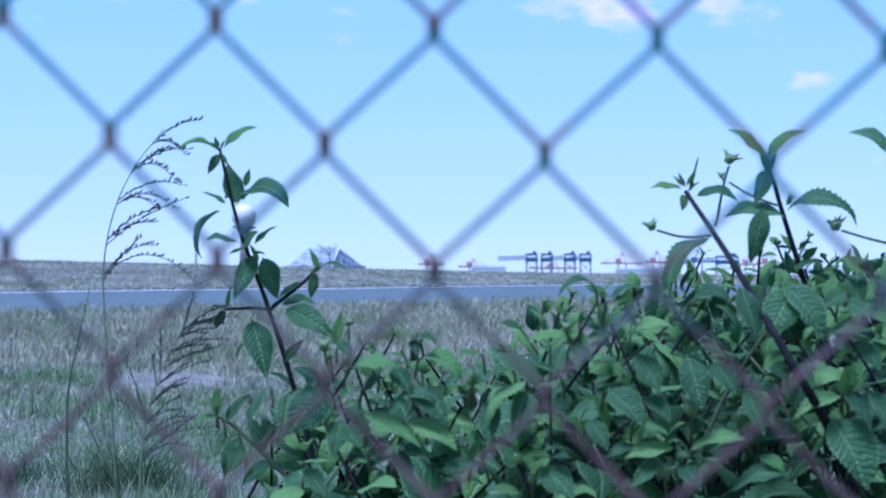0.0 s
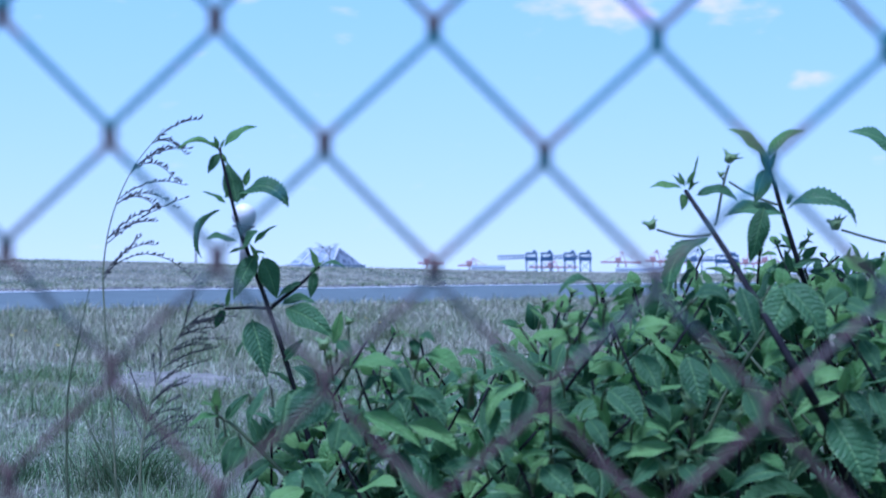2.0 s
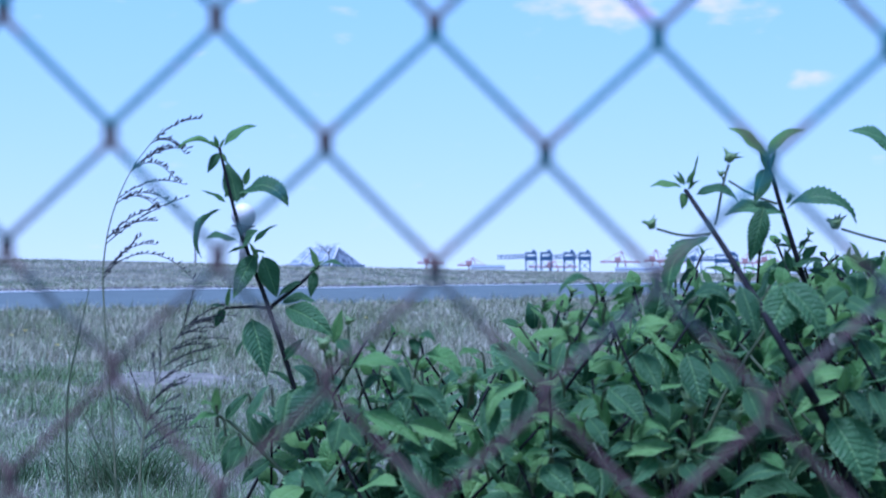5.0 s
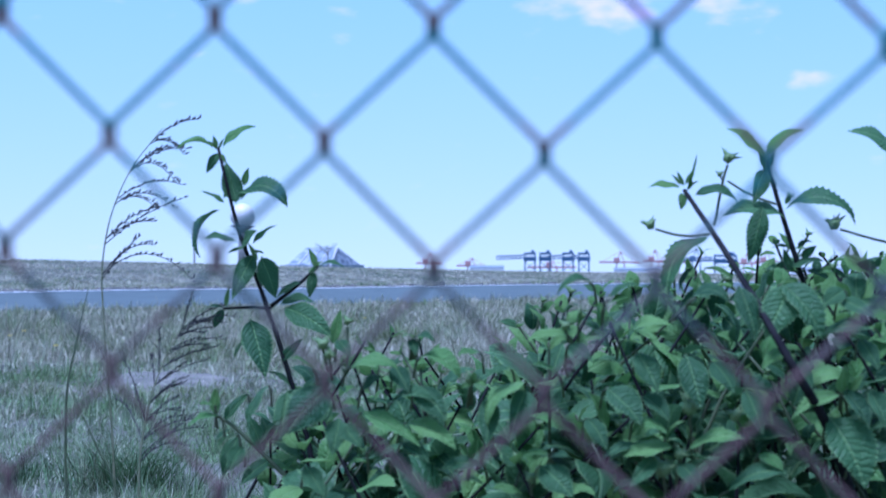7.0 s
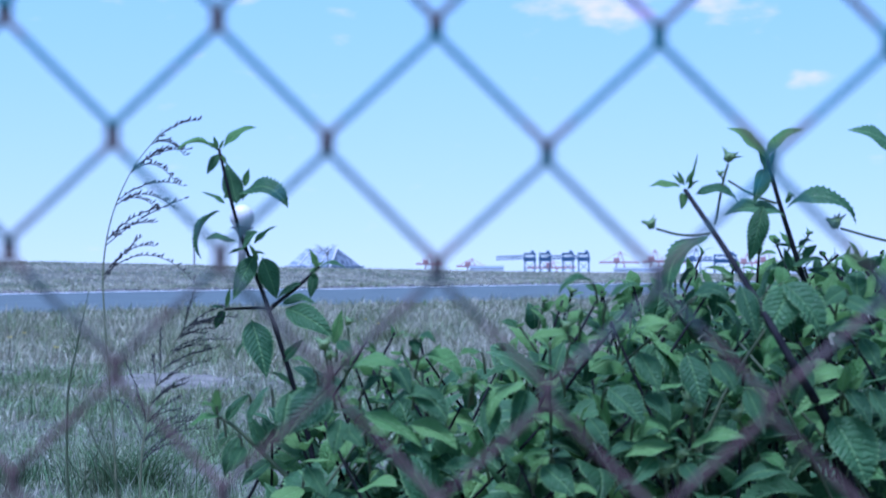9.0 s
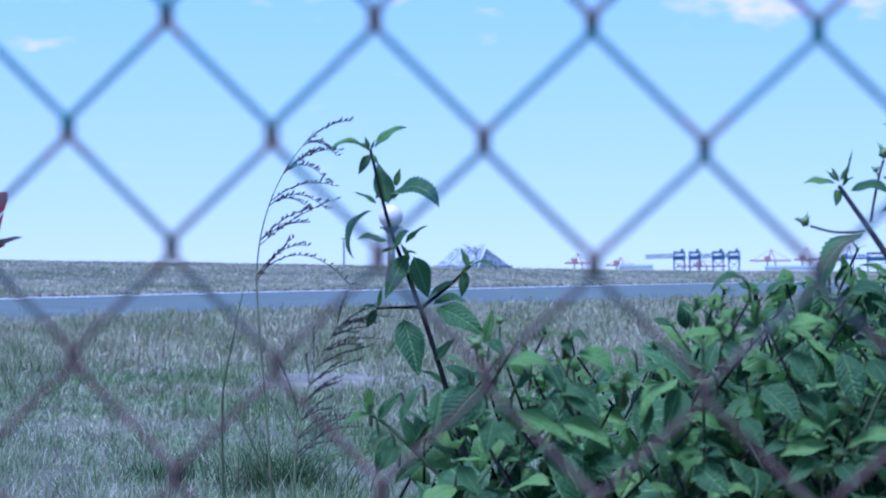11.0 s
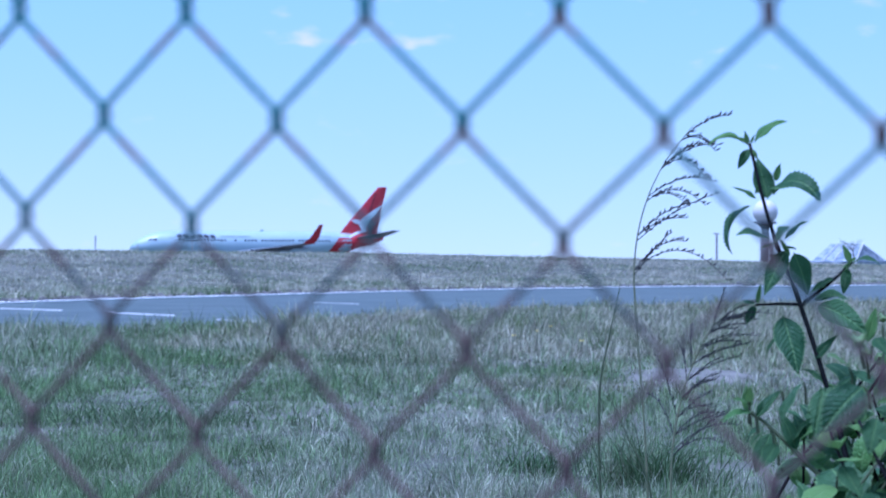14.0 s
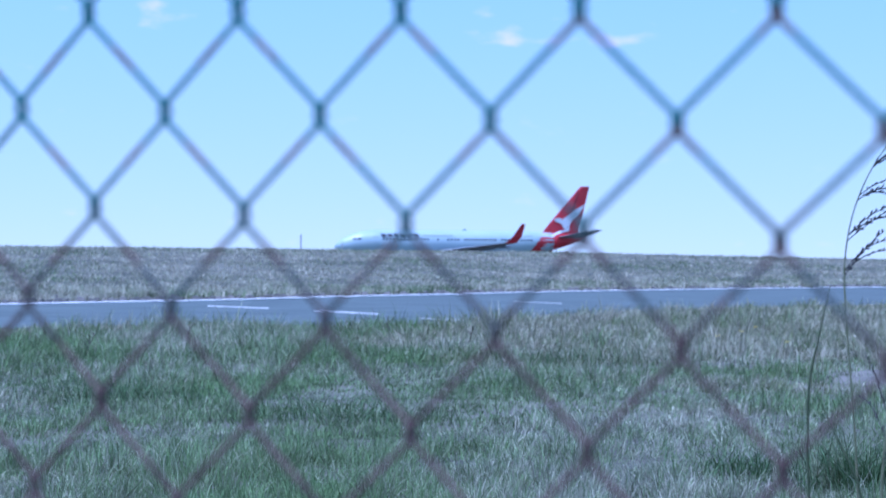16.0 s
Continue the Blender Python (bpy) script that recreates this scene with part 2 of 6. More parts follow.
# ---- small builders ----
def mesh_object(name, verts, faces, mat, parent=None, label="", smooth=False, kind=""):
    me = bpy.data.meshes.new(name)
    me.from_pydata([tuple(p) for p in verts], [], [tuple(q) for q in faces])
    if smooth:
        me.polygons.foreach_set("use_smooth", [True] * len(me.polygons))
    me.materials.append(mat)
    me.update()
    ob = new(name, me)
    if parent is not None:
        ob.parent = parent
    return tagged(ob, label=label, kind=kind)


def part(name, bm, mat, parent, label="", smooth=False):
    me = bpy.data.meshes.new(name)
    bm.to_mesh(me)
    bm.free()
    if smooth:
        me.polygons.foreach_set("use_smooth", [True] * len(me.polygons))
    me.materials.append(mat)
    ob = new(name, me)
    ob.parent = parent
    return tagged(ob, label=label)


def thing(name, place, label, category, group="", kind=""):
    ob = new(name)
    ob.location = place
    return tagged(ob, label=label, category=category, group=group, kind=kind)


def spline(points, steps):
    """A smooth line through the points (centripetal, so that uneven spacing makes no loops)."""
    P = [Vector(p) for p in points]
    P = [P[0] * 2 - P[1]] + P + [P[-1] * 2 - P[-2]]
    out = []
    for i in range(1, len(P) - 2):
        a, b, c, d = P[i - 1:i + 3]
        t0 = 0.0
        t1 = t0 + max(1e-5, (b - a).length ** 0.5)
        t2 = t1 + max(1e-5, (c - b).length ** 0.5)
        t3 = t2 + max(1e-5, (d - c).length ** 0.5)
        for k in range(steps):
            t = t1 + (t2 - t1) * k / steps
            a1 = a.lerp(b, (t - t0) / (t1 - t0))
            a2 = b.lerp(c, (t - t1) / (t2 - t1))
            a3 = c.lerp(d, (t - t2) / (t3 - t2))
            b1 = a1.lerp(a2, (t - t0) / (t2 - t0))
            b2 = a2.lerp(a3, (t - t1) / (t3 - t1))
            out.append(b1.lerp(b2, (t - t1) / (t2 - t1)))
    out.append(P[-2])
    return out


def tube(points, radii, sides=6, bm=None):
    """A closed tube along points."""
    bm = bm or bmesh.new()
    pts = [Vector(p) for p in points]
    rings = []
    for i, p in enumerate(pts):
        d = (pts[min(i + 1, len(pts) - 1)] - pts[max(i - 1, 0)]).normalized()
        ref = Vector((0, 1, 0)) if abs(d.y) < 0.85 else Vector((1, 0, 0))
        e1 = d.cross(ref).normalized()
        e2 = d.cross(e1)
        r = radii[i] if isinstance(radii, (list, tuple)) else radii
        rings.append([bm.verts.new(p + r * (math.cos(2 * math.pi * k / sides) * e1 + math.sin(2 * math.pi * k / sides) * e2)) for k in range(sides)])
    for r0, r1 in zip(rings, rings[1:]):
        for k in range(sides):
            bm.faces.new((r0[k], r0[(k + 1) % sides], r1[(k + 1) % sides], r1[k]))
    bm.faces.new(rings[0][::-1])
    bm.faces.new(rings[-1])
    return bm


def box(bm, x0, x1, y0, y1, z0, z1):
    vs = [bm.verts.new((x, y, z)) for x in (x0, x1) for y in (y0, y1) for z in (z0, z1)]
    for q in ((0, 1, 3, 2), (4, 6, 7, 5), (0, 4, 5, 1), (2, 3, 7, 6), (0, 2, 6, 4), (1, 5, 7, 3)):
        bm.faces.new([vs[i] for i in q])
    return bm


# ---- the lie of the land ----
NEAR_EDGE = ((-60, -34, -27, -21, -17, -8.4, -4, 4.2, 12, 40), (30, 31.5, 32, 32.5, 41, 55, 58, 74, 98, 150))
FAR_EDGE = ((-60, -34, -27.7, -21, -14.4, -8.4, -3, 7.5, 14, 40), (45, 51, 58, 73, 94, 115, 128, 200, 270, 330))
RIDGE = ((-60, -34, -21, -17, -12.8, -8.4, -4.3, 2, 8.5, 12, 40), (0.5, 0.58, 0.50, 0.47, 0.38, 0.30, 0.18, 0.06, -0.03, -0.12, -0.3))


def near_edge(az):
    return float(np.interp(az, *NEAR_EDGE))


def far_edge(az):
    return float(np.interp(az, *FAR_EDGE))


def land(x, y):
    """Height of the ground: level round the fence, a low bank behind the taxiway, level again beyond."""
    x, y = np.asarray(x, float), np.asarray(y, float)
    r, az = np.hypot(x, y), np.degrees(np.arctan2(x, y))
    f = np.interp(az, *FAR_EDGE)
    crest = f + 62
    zc = np.maximum(1.0 + crest * np.tan(np.radians(np.interp(az, *RIDGE))), 0.15)
    zc = zc * np.clip((75 - np.abs(az)) / 15, 0, 1)
    s = np.clip((r - f - 0.8) / (crest - f), 0, 1)
    up = zc * (0.55 * s + 0.45 * s * s * (3 - 2 * s))
    t = np.clip((r - crest - 4) / 65, 0, 1)
    low = np.minimum(0.8, zc)
    down = zc - (zc - low) * t * t * (3 - 2 * t)
    return np.where(r < f + 0.8, 0.0, np.where(r < crest, up, down))


def build_ground():
    rings = np.concatenate([[0.0], np.geomspace(0.6, 40, 40), np.arange(43, 420, 4.0), np.geomspace(430, 4700, 26)])
    az = np.concatenate([np.arange(-60, 40.1, 1.0), np.arange(46, 300, 7.0)])
    A = np.radians(az)
    x, y = np.outer(rings[1:], np.sin(A)), np.outer(rings[1:], np.cos(A))
    z = land(x, y)
    verts = [(0, 0, 0)] + list(zip(x.ravel(), y.ravel(), z.ravel()))
    n = len(az)
    faces = [(0, 1 + (k + 1) % n, 1 + k) for k in range(n)]
    for i in range(len(rings) - 2):
        o, p = 1 + i * n, 1 + (i + 1) * n
        faces += [(o + k, o + (k + 1) % n, p + (k + 1) % n, p + k) for k in range(n)]
    ob = mesh_object("ground", verts, faces, M_soil, smooth=True)
    return tagged(ob, "dry grassland soil between fence and airfield, rising to a low bank", "ground", kind="structure")


def strip(name, azs, inner, outer, z0, z1, mat, label, category):
    """A slab along the curve of the taxiway, between two distances."""
    verts, faces = [], []
    for a in azs:
        s, c = math.sin(radians(a)), math.cos(radians(a))
        for r, z in ((inner(a), z0), (inner(a), z1), (outer(a), z1), (outer(a), z0)):
            verts.append((r * s, r * c, z))
    for i in range(len(azs) - 1):
        o = 4 * i
        for k in range(4):
            faces.append((o + k, o + (k + 1) % 4, o + 4 + (k + 1) % 4, o + 4 + k))
    faces += [(0, 1, 2, 3), tuple(4 * (len(azs) - 1) + k for k in (3, 2, 1, 0))]
    ob = mesh_object(name, verts, faces, mat)
    return tagged(ob, label, category, kind="structure")


ground = build_ground()
AZS = [a * 0.5 for a in range(-112, 70)]
road = strip("road", AZS, near_edge, lambda a: far_edge(a) * 0.979, -0.05, 0.02, M_asphalt, "grey asphalt taxiway curving along the grass bank", "road")
kerb = strip("kerb", AZS, lambda a: far_edge(a) * 0.979, lambda a: far_edge(a) + 0.3, -0.05, 0.05, M_kerb, "pale concrete edging along the far side of the taxiway", "kerb")


def road_mark(az0, az1, r0, r1, deep):
    verts = []
    for a, r in ((az0, r0 - deep), (az1, r1 - deep), (az1, r1 + deep), (az0, r0 + deep)):
        for z in (0.021, 0.027):
            verts.append((r * math.sin(radians(a)), r * math.cos(radians(a)), z))
    faces = [(1, 3, 5, 7), (0, 6, 4, 2), (0, 2, 3, 1), (2, 4, 5, 3), (4, 6, 7, 5), (6, 0, 1, 7)]
    ob = mesh_object("road_marking", verts, faces, M_paint)
    return tagged(ob, "worn white painted dash on the taxiway asphalt", "road marking", "taxiway dashes")


road_mark(-28.24, -26.44, 49.2, 46.6, 0.62)
road_mark(-25.12, -23.21, 44.2, 41.0, 0.58)
road_mark(-22.0, -20.7, 37.6, 36.4, 0.45)
road_mark(-19.2, -17.8, 57.5, 54.5, 0.4)


# ---- chain-link fence ----
F0, FU, FV = Vector((-0.0725, 0.6156, 1.0808)), Vector((0.06953, -0.00724, -0.00365)), Vector((0.00008, 0.00269, -0.03815))
F_OUT = FU.cross(FV).normalized()
WIRE = 0.0012


def strand(odd):
    """One zigzag wire: it hooks its left neighbour at one row of knots and its right one at the next."""
    pts = []
    for j in range(-24, 31):
        right = (j % 2 == 0) == odd
        i = 0.5 if right else 0.0
        c = FU * i + FV * j
        out = F_OUT * (WIRE * (0.95 if right else -0.95)) + FU.normalized() * (0.0009 if right else -0.0009)
        inward = FU.normalized() * (-0.0016 if right else 0.0016)
        up = -FV.normalized()
        pts += [c + up * 0.0034 + inward + out * 0.6, c + up * 0.002 + out, c + out * 1.1, c - up * 0.002 + out, c - up * 0.0034 + inward + out * 0.6]
    return tube(pts, WIRE, 7)


def build_fence():
    fence = thing("chain_link_fence", (F0.x, F0.y, 0), "rusted diamond chain-link wire fence standing in grass", "fence")
    made = {}
    rnd = random.Random(4)
    for m in range(-48, 34):
        odd = m % 2 != 0
        base = F0 + FU * (m / 2) - Vector((F0.x, F0.y, 0))
        if odd not in made:
            first = part("wire", strand(odd), M_rust, fence, smooth=True)
            made[odd] = first.data
            ob = first
        else:
            ob = new("wire", made[odd])
            ob.parent = fence
        ob.location = base + F_OUT * rnd.uniform(-0.0006, 0.0006)
    return fence


build_fence()


# ---- grass ----
def blade_field(name, x, y, height, width, lean, mat, label, category="grass", z=None, way=None):
    """Many bent blades in one mesh: arrays of foot, height, width and lean."""
    n = len(x)
    rng = np.random.default_rng(len(name) + n)
    z = land(x, y) if z is None else z
    turn = rng.uniform(0, np.pi, n)
    way = rng.uniform(0, 2 * np.pi, n) if way is None else way
    dx, dy = np.cos(turn) * width / 2, np.sin(turn) * width / 2
    lx, ly = np.cos(way) * lean * height + 0.04 * height, np.sin(way) * lean * height
    v = np.empty((n, 5, 3), np.float32)
    for k, (s, f, t) in enumerate(((-1, 0, 0), (1, 0, 0), (0.8, 0.42, 0.6), (-0.8, 0.42, 0.6), (0, 1, 1))):
        v[:, k, 0], v[:, k, 1], v[:, k, 2] = x + s * dx + f * lx, y + s * dy + f * ly, z - 0.01 + t * height * (1 - 0.35 * lean * t)
    me = bpy.data.meshes.new(name)
    me.vertices.add(5 * n)
    me.vertices.foreach_set("co", v.ravel())
    base = np.arange(n, dtype=np.int32)[:, None] * 5
    loops = (base + np.array([[0, 1, 2, 3, 3, 2, 4]], np.int32)).ravel()
    me.loops.add(7 * n)
    me.loops.foreach_set("vertex_index", loops)
    me.polygons.add(2 * n)
    starts = (np.arange(n, dtype=np.int32)[:, None] * 7 + np.array([[0, 4]], np.int32)).ravel()
    me.polygons.foreach_set("loop_start", starts)
    me.update(calc_edges=True)
    me.materials.append(mat)
    return tagged(new(name, me), label, category, kind="stuff")


def patchy(x, y, size, seed):
    """Smooth random field between 0 and 1, with lumps of about that size."""
    grid = np.random.default_rng(int(seed * 100)).uniform(0, 1, (128, 128))
    total = np.zeros(len(x))
    for octave, share in ((1.0, 0.65), (2.3, 0.35)):
        u, v = x / size * octave + 7 * octave, y / size * octave + 3 * octave
        i, j = np.floor(u).astype(int), np.floor(v).astype(int)
        fu, fv = u - i, v - j
        fu, fv = fu * fu * (3 - 2 * fu), fv * fv * (3 - 2 * fv)
        g = lambda p, q: grid[p % 128, q % 128]
        total += share * ((g(i, j) * (1 - fu) + g(i + 1, j) * fu) * (1 - fv) + (g(i, j + 1) * (1 - fu) + g(i + 1, j + 1) * fu) * fv)
    return total


def build_grass():
    rng = np.random.default_rng(11)
    tufts, per = 25000, 25
    az = rng.uniform(-39, 17, tufts)
    edge = np.interp(az, *NEAR_EDGE) - 0.3
    r = 6.0 * (edge / 6.0) ** rng.uniform(0, 1, tufts) ** 0.85
    cx, cy = r * np.sin(np.radians(az)), r * np.cos(np.radians(az))
    # each tussock fans out from its middle: upright at the heart, bent at the rim
    spread = (0.03 + 0.006 * r) * rng.uniform(0.6, 1.5, tufts)
    a, q = rng.uniform(0, 2 * np.pi, tufts * per), np.abs(rng.normal(0, 1, tufts * per))
    wide = np.repeat(spread, per)
    x = np.repeat(cx, per) + np.cos(a) * q * wide
    y = np.repeat(cy, per) + np.sin(a) * q * wide
    way = a + rng.normal(0, 0.7, len(a))
    rr, aa = np.hypot(x, y), np.degrees(np.arctan2(x, y))
    bare = patchy(x, y, 0.8, 5.3) * 0.5 + patchy(x, y, 2.5, 1.1) * 0.5
    ok = (rr < np.interp(aa, *NEAR_EDGE) - 0.15) & (bare + rng.normal(0, 0.04, len(x)) > 0.25)
    lush = patchy(x, y, 0.9, 0.7)
    tall = np.repeat(rng.uniform(0.35, 1.5, tufts), per) * (0.05 + 0.27 * lush ** 1.4)
    tall = tall * (0.78 + 0.25 * np.clip((rr - 14) / 10, 0, 1)) * (0.7 + 0.6 * patchy(x, y, 0.45, 3.3)) * (1 + 0.9 * np.clip((rr - 16) / 6, 0, 1) * (patchy(x, y, 1.7, 9.2) - 0.3))
    h = tall * (0.72 + 0.28 * np.clip((rr - 18) / 8, 0, 1)) * rng.uniform(0.5, 1.25, len(x)) * (1.12 - 0.16 * np.minimum(q, 2.5))
    w = np.maximum(0.003, rr * 0.00036) * rng.uniform(0.5, 1.5, len(x))
    lean = 0.2 + 0.62 * np.minimum(q, 2.2) * rng.uniform(0.4, 1.4, len(x)) + np.where(rng.random(len(x)) < 0.15, rng.uniform(0.3, 0.9, len(x)), 0)
    hole = ((aa + 8.3) / 2.2) ** 2 + ((rr - 18.3) / 2.0) ** 2 + 1.6 * (patchy(x, y, 0.6, 4.4) - 0.5)
    ok &= (hole > 1) | (rng.random(len(x)) < 0.6)
    share = 1.7 * patchy(x, y, 1.6, 6.1) - 1.12 + 0.85 * np.clip((aa + 24) / 5, 0, 1) * np.clip((rr - 11) / 7, 0, 1) + 0.5 * np.clip((rr - 19) / 6, 0, 1)
    dry = np.repeat(rng.random(tufts), per) * 0.7 + rng.random(len(x)) * 0.3 < share
    for name, mat, pick, label in (("field_grass", M_blade, ok & ~dry, "rough field grass, green and straw-dry blades mixed"), ("dry_grass", M_dry_blade, ok & dry, "pale dry grass clumps in the field")):
        blade_field(name, x[pick], y[pick], h[pick], w[pick], lean[pick], mat, label, way=way[pick])
    # on the bank beyond the taxiway
    n = 150000
    az = rng.uniform(-39, 17, n)
    f = np.interp(az, *FAR_EDGE)
    r = f + 0.5 + 66 * rng.uniform(0, 1, n) ** 1.5
    x, y = r * np.sin(np.radians(az)), r * np.cos(np.radians(az))
    h = (0.08 + 0.34 * patchy(x, y, 2.2, 2.1) ** 1.5) * rng.uniform(0.4, 1.2, n) * (0.65 + 1.3 * np.exp(-(r - f) / 6))
    blade_field("bank_grass", x, y, h, r * 0.0004 * rng.uniform(0.7, 1.5, n), rng.uniform(0.1, 0.8, n), M_bank_blade, "dry mown grass on the bank behind the taxiway")
    # rough scrub along the foot of the bank
    n = 26000
    az = rng.uniform(-39, 17, n)
    r = np.interp(az, *FAR_EDGE) + 0.35 + rng.exponential(2.2, n)
    x, y = r * np.sin(np.radians(az)), r * np.cos(np.radians(az))
    keep = patchy(x, y, 1.3, 7.7) > 0.4
    h = (0.08 + 0.3 * patchy(x, y, 0.8, 8.1) ** 2) * rng.uniform(0.5, 1.3, n)
    blade_field("bank_scrub", x[keep], y[keep], h[keep], (r * 0.00045 * rng.uniform(0.6, 1.4, n))[keep], rng.uniform(0.2, 1.1, n)[keep], M_scrub, "dark rough scrub grass along the taxiway edge")
    # thin grass at the foot of the fence
    n = 30000
    az, r = rng.uniform(-180, 180, n), rng.uniform(0.2, 6.4, n)
    x, y = r * np.sin(np.radians(az)), r * np.cos(np.radians(az))
    blade_field("verge_grass", x, y, rng.uniform(0.06, 0.2, n), np.full(n, 0.004), rng.uniform(0.1, 0.9, n), M_blade, "short green grass at the foot of the fence")


def grass_tuft(az, r, wide, tall, count, label):
    rng = np.random.default_rng(int(r * 100))
    cx, cy = r * math.sin(radians(az)), r * math.cos(radians(az))
    x, y = cx + rng.normal(0, wide, count), cy + rng.normal(0, wide * 0.6, count)
    blade_field("grass_tuft", x, y, tall * rng.uniform(0.5, 1.1, count), np.full(count, 0.005), rng.uniform(0.3, 1.1, count), M_tuft, label, "grass tuft")


def verge_clods():
    """Dark broken clods of soil and asphalt along the foot of the bank."""
    rng = np.random.default_rng(31)
    verts, faces = [], []
    for _ in range(1500):
        az = rng.uniform(-37, 6)
        r = far_edge(az) + 0.2 + rng.exponential(0.7)
        p = Vector((r * math.sin(radians(az)), r * math.cos(radians(az)), 0.0))
        p.z = float(land(p.x, p.y))
        size = rng.uniform(0.03, 0.11) * (1 + r / 160)
        o = len(verts)
        for k in range(5):
            a = k * 1.2566 + rng.uniform(-0.3, 0.3)
            verts.append(p + Vector((math.cos(a) * size * 1.5, math.sin(a) * size * 1.5, -0.02)))
        for k in range(3):
            a = k * 2.094 + rng.uniform(-0.5, 0.5)
            verts.append(p + Vector((math.cos(a) * size * 0.6, math.sin(a) * size * 0.6, size * rng.uniform(0.7, 1.3))))
        faces += [(o, o + 1, o + 5), (o + 1, o + 2, o + 6), (o + 1, o + 6, o + 5), (o + 2, o + 3, o + 6), (o + 3, o + 7, o + 6), (o + 3, o + 4, o + 7), (o + 4, o, o + 5), (o + 4, o + 5, o + 7), (o + 5, o + 6, o + 7)]
    ob = mesh_object("verge_clods", verts, faces, M_clod)
    return tagged(ob, "dark broken clods of soil along the edge of the taxiway", "rubble", kind="stuff")


M_clod = material("dark_soil_clod", (0.05, 0.055, 0.05), (0.2, 0.19, 0.17), 0.9, 0.95, bump=0.5, bump_scale=30, island=0.6)
verge_clods()
M_tuft = grass_material("tuft_blade", (0.075, 0.135, 0.055), (0.3, 0.32, 0.2), 0.18, 3.0, 0.55)
build_grass()
grass_tuft(-9.3, 8.8, 0.13, 0.36, 650, "tall deep green grass tuft in the field")
grass_tuft(-12.6, 9.4, 0.12, 0.22, 300, "small green grass tuft in the field")
grass_tuft(-31, 14.5, 0.5, 0.3, 700, "broad green grass tuft in the field")
grass_tuft(-2.0, 16.0, 0.35, 0.3, 400, "rough green grass tuft in the field")
grass_tuft(-17.5, 20.0, 0.5, 0.34, 500, "dry green grass tuft near the taxiway")
grass_tuft(-24, 12.5, 0.4, 0.27, 500, "lush green grass tuft in the field")

M_sand = material("pale_sand", (0.1, 0.1, 0.08), (0.21, 0.2, 0.165), 3, 0.95, bump=0.6, bump_scale=30)


def sand_patch(az, r, wide, deep):
    """A bare, slightly heaped patch of pale soil among the grass."""
    rnd = random.Random(8)
    verts, faces, n = [(0, 0, 0.05)], [], 28
    for ring, h in ((0.4, 0.045), (0.75, 0.03), (1.0, -0.02)):
        for k in range(n):
            a, q = 2 * math.pi * k / n, ring * rnd.uniform(0.85, 1.12)
            verts.append((wide * q * math.cos(a), deep * q * math.sin(a), h + rnd.uniform(-0.006, 0.006)))
    for k in range(n):
        faces.append((0, 1 + k, 1 + (k + 1) % n))
        for o in (1, 1 + n):
            faces.append((o + k, o + n + k, o + n + (k + 1) % n, o + (k + 1) % n))
    ob = mesh_object("sand_patch", verts, faces, M_sand, smooth=True)
    ob.location = (r * math.sin(radians(az)), r * math.cos(radians(az)), 0)
    ob.rotation_euler = (0, 0, -radians(az))
    return tagged(ob, "bare patch of pale sandy soil in the grass", "ground", kind="structure")


sand_patch(-8.2, 18.3, 0.7, 1.5)

M_weed = material("dry_weed_stem", (0.05, 0.05, 0.04), (0.12, 0.11, 0.07), 40, 0.8, bump=0.2, bump_scale=200)
M_petal = material("yellow_petal", (0.55, 0.42, 0.03), (0.75, 0.6, 0.06), 60, 0.6, bump=0.0)


def field_weed(az, r, tall, lean):
    p = Vector((r * math.sin(radians(az)), r * math.cos(radians(az)), 0))
    weed = thing("weed_stalk", p, "thin dry weed stalk standing in the field grass", "weed", "weeds in the field")
    line = spline([(0, 0, 0), (lean * 0.3, 0, tall * 0.5), (lean, 0, tall)], 6)
    part("stem", tube(line, [0.006 - 0.0003 * k for k in range(len(line))], 5), M_weed, weed)
    rnd = random.Random(int(r * 10))
    for k in range(5):
        q = line[6 + k]
        tip = q + Vector((rnd.uniform(-0.05, 0.05), rnd.uniform(-0.05, 0.05), rnd.uniform(0.02, 0.07)))
        part("seed_head", tube([q, q.lerp(tip, 0.5), tip], [0.002, 0.007, 0.002], 5), M_weed, weed)


for az, r, tall, lean in ((-20.6, 22, 0.42, 0.12), (-22.9, 25, 0.38, -0.03), (-31.8, 20, 0.36, 0.14), (-14.6, 24, 0.33, 0.05), (-28.9, 24, 0.3, 0.1)):
    field_weed(az, r, tall, lean)


def field_flower(az, r, tall):
    p = Vector((r * math.sin(radians(az)), r * math.cos(radians(az)), 0))
    plant = thing("wildflower", p, "small yellow wildflower in the dry grass", "flower", "yellow wildflowers")
    part("stem", tube([(0, 0, 0), (0.01, 0, tall * 0.6), (0.02, 0, tall)], 0.003, 5), M_weed, plant)
    bm = bmesh.new()
    centre = bm.verts.new((0.02, -0.004, tall + 0.008))
    ring = [bm.verts.new((0.02 + (0.03 if k % 2 else 0.012) * math.cos(k * math.pi / 8), -0.01 + 0.018 * math.sin(k * math.pi / 8), tall + (0.014 if k % 2 else 0.004))) for k in range(16)]
    for k in range(16):
        bm.faces.new((centre, ring[k], ring[(k + 1) % 16]))
    part("blossom", bm, M_petal, plant)


for az, r, tall in ((-2.3, 30, 0.3), (-1.9, 27, 0.3), (4.8, 33, 0.3), (5.3, 31, 0.28), (-12.6, 22, 0.3), (-12.2, 23, 0.32), (-11.3, 20, 0.26), (-13.3, 21, 0.28)):
    field_flower(az, r, tall)


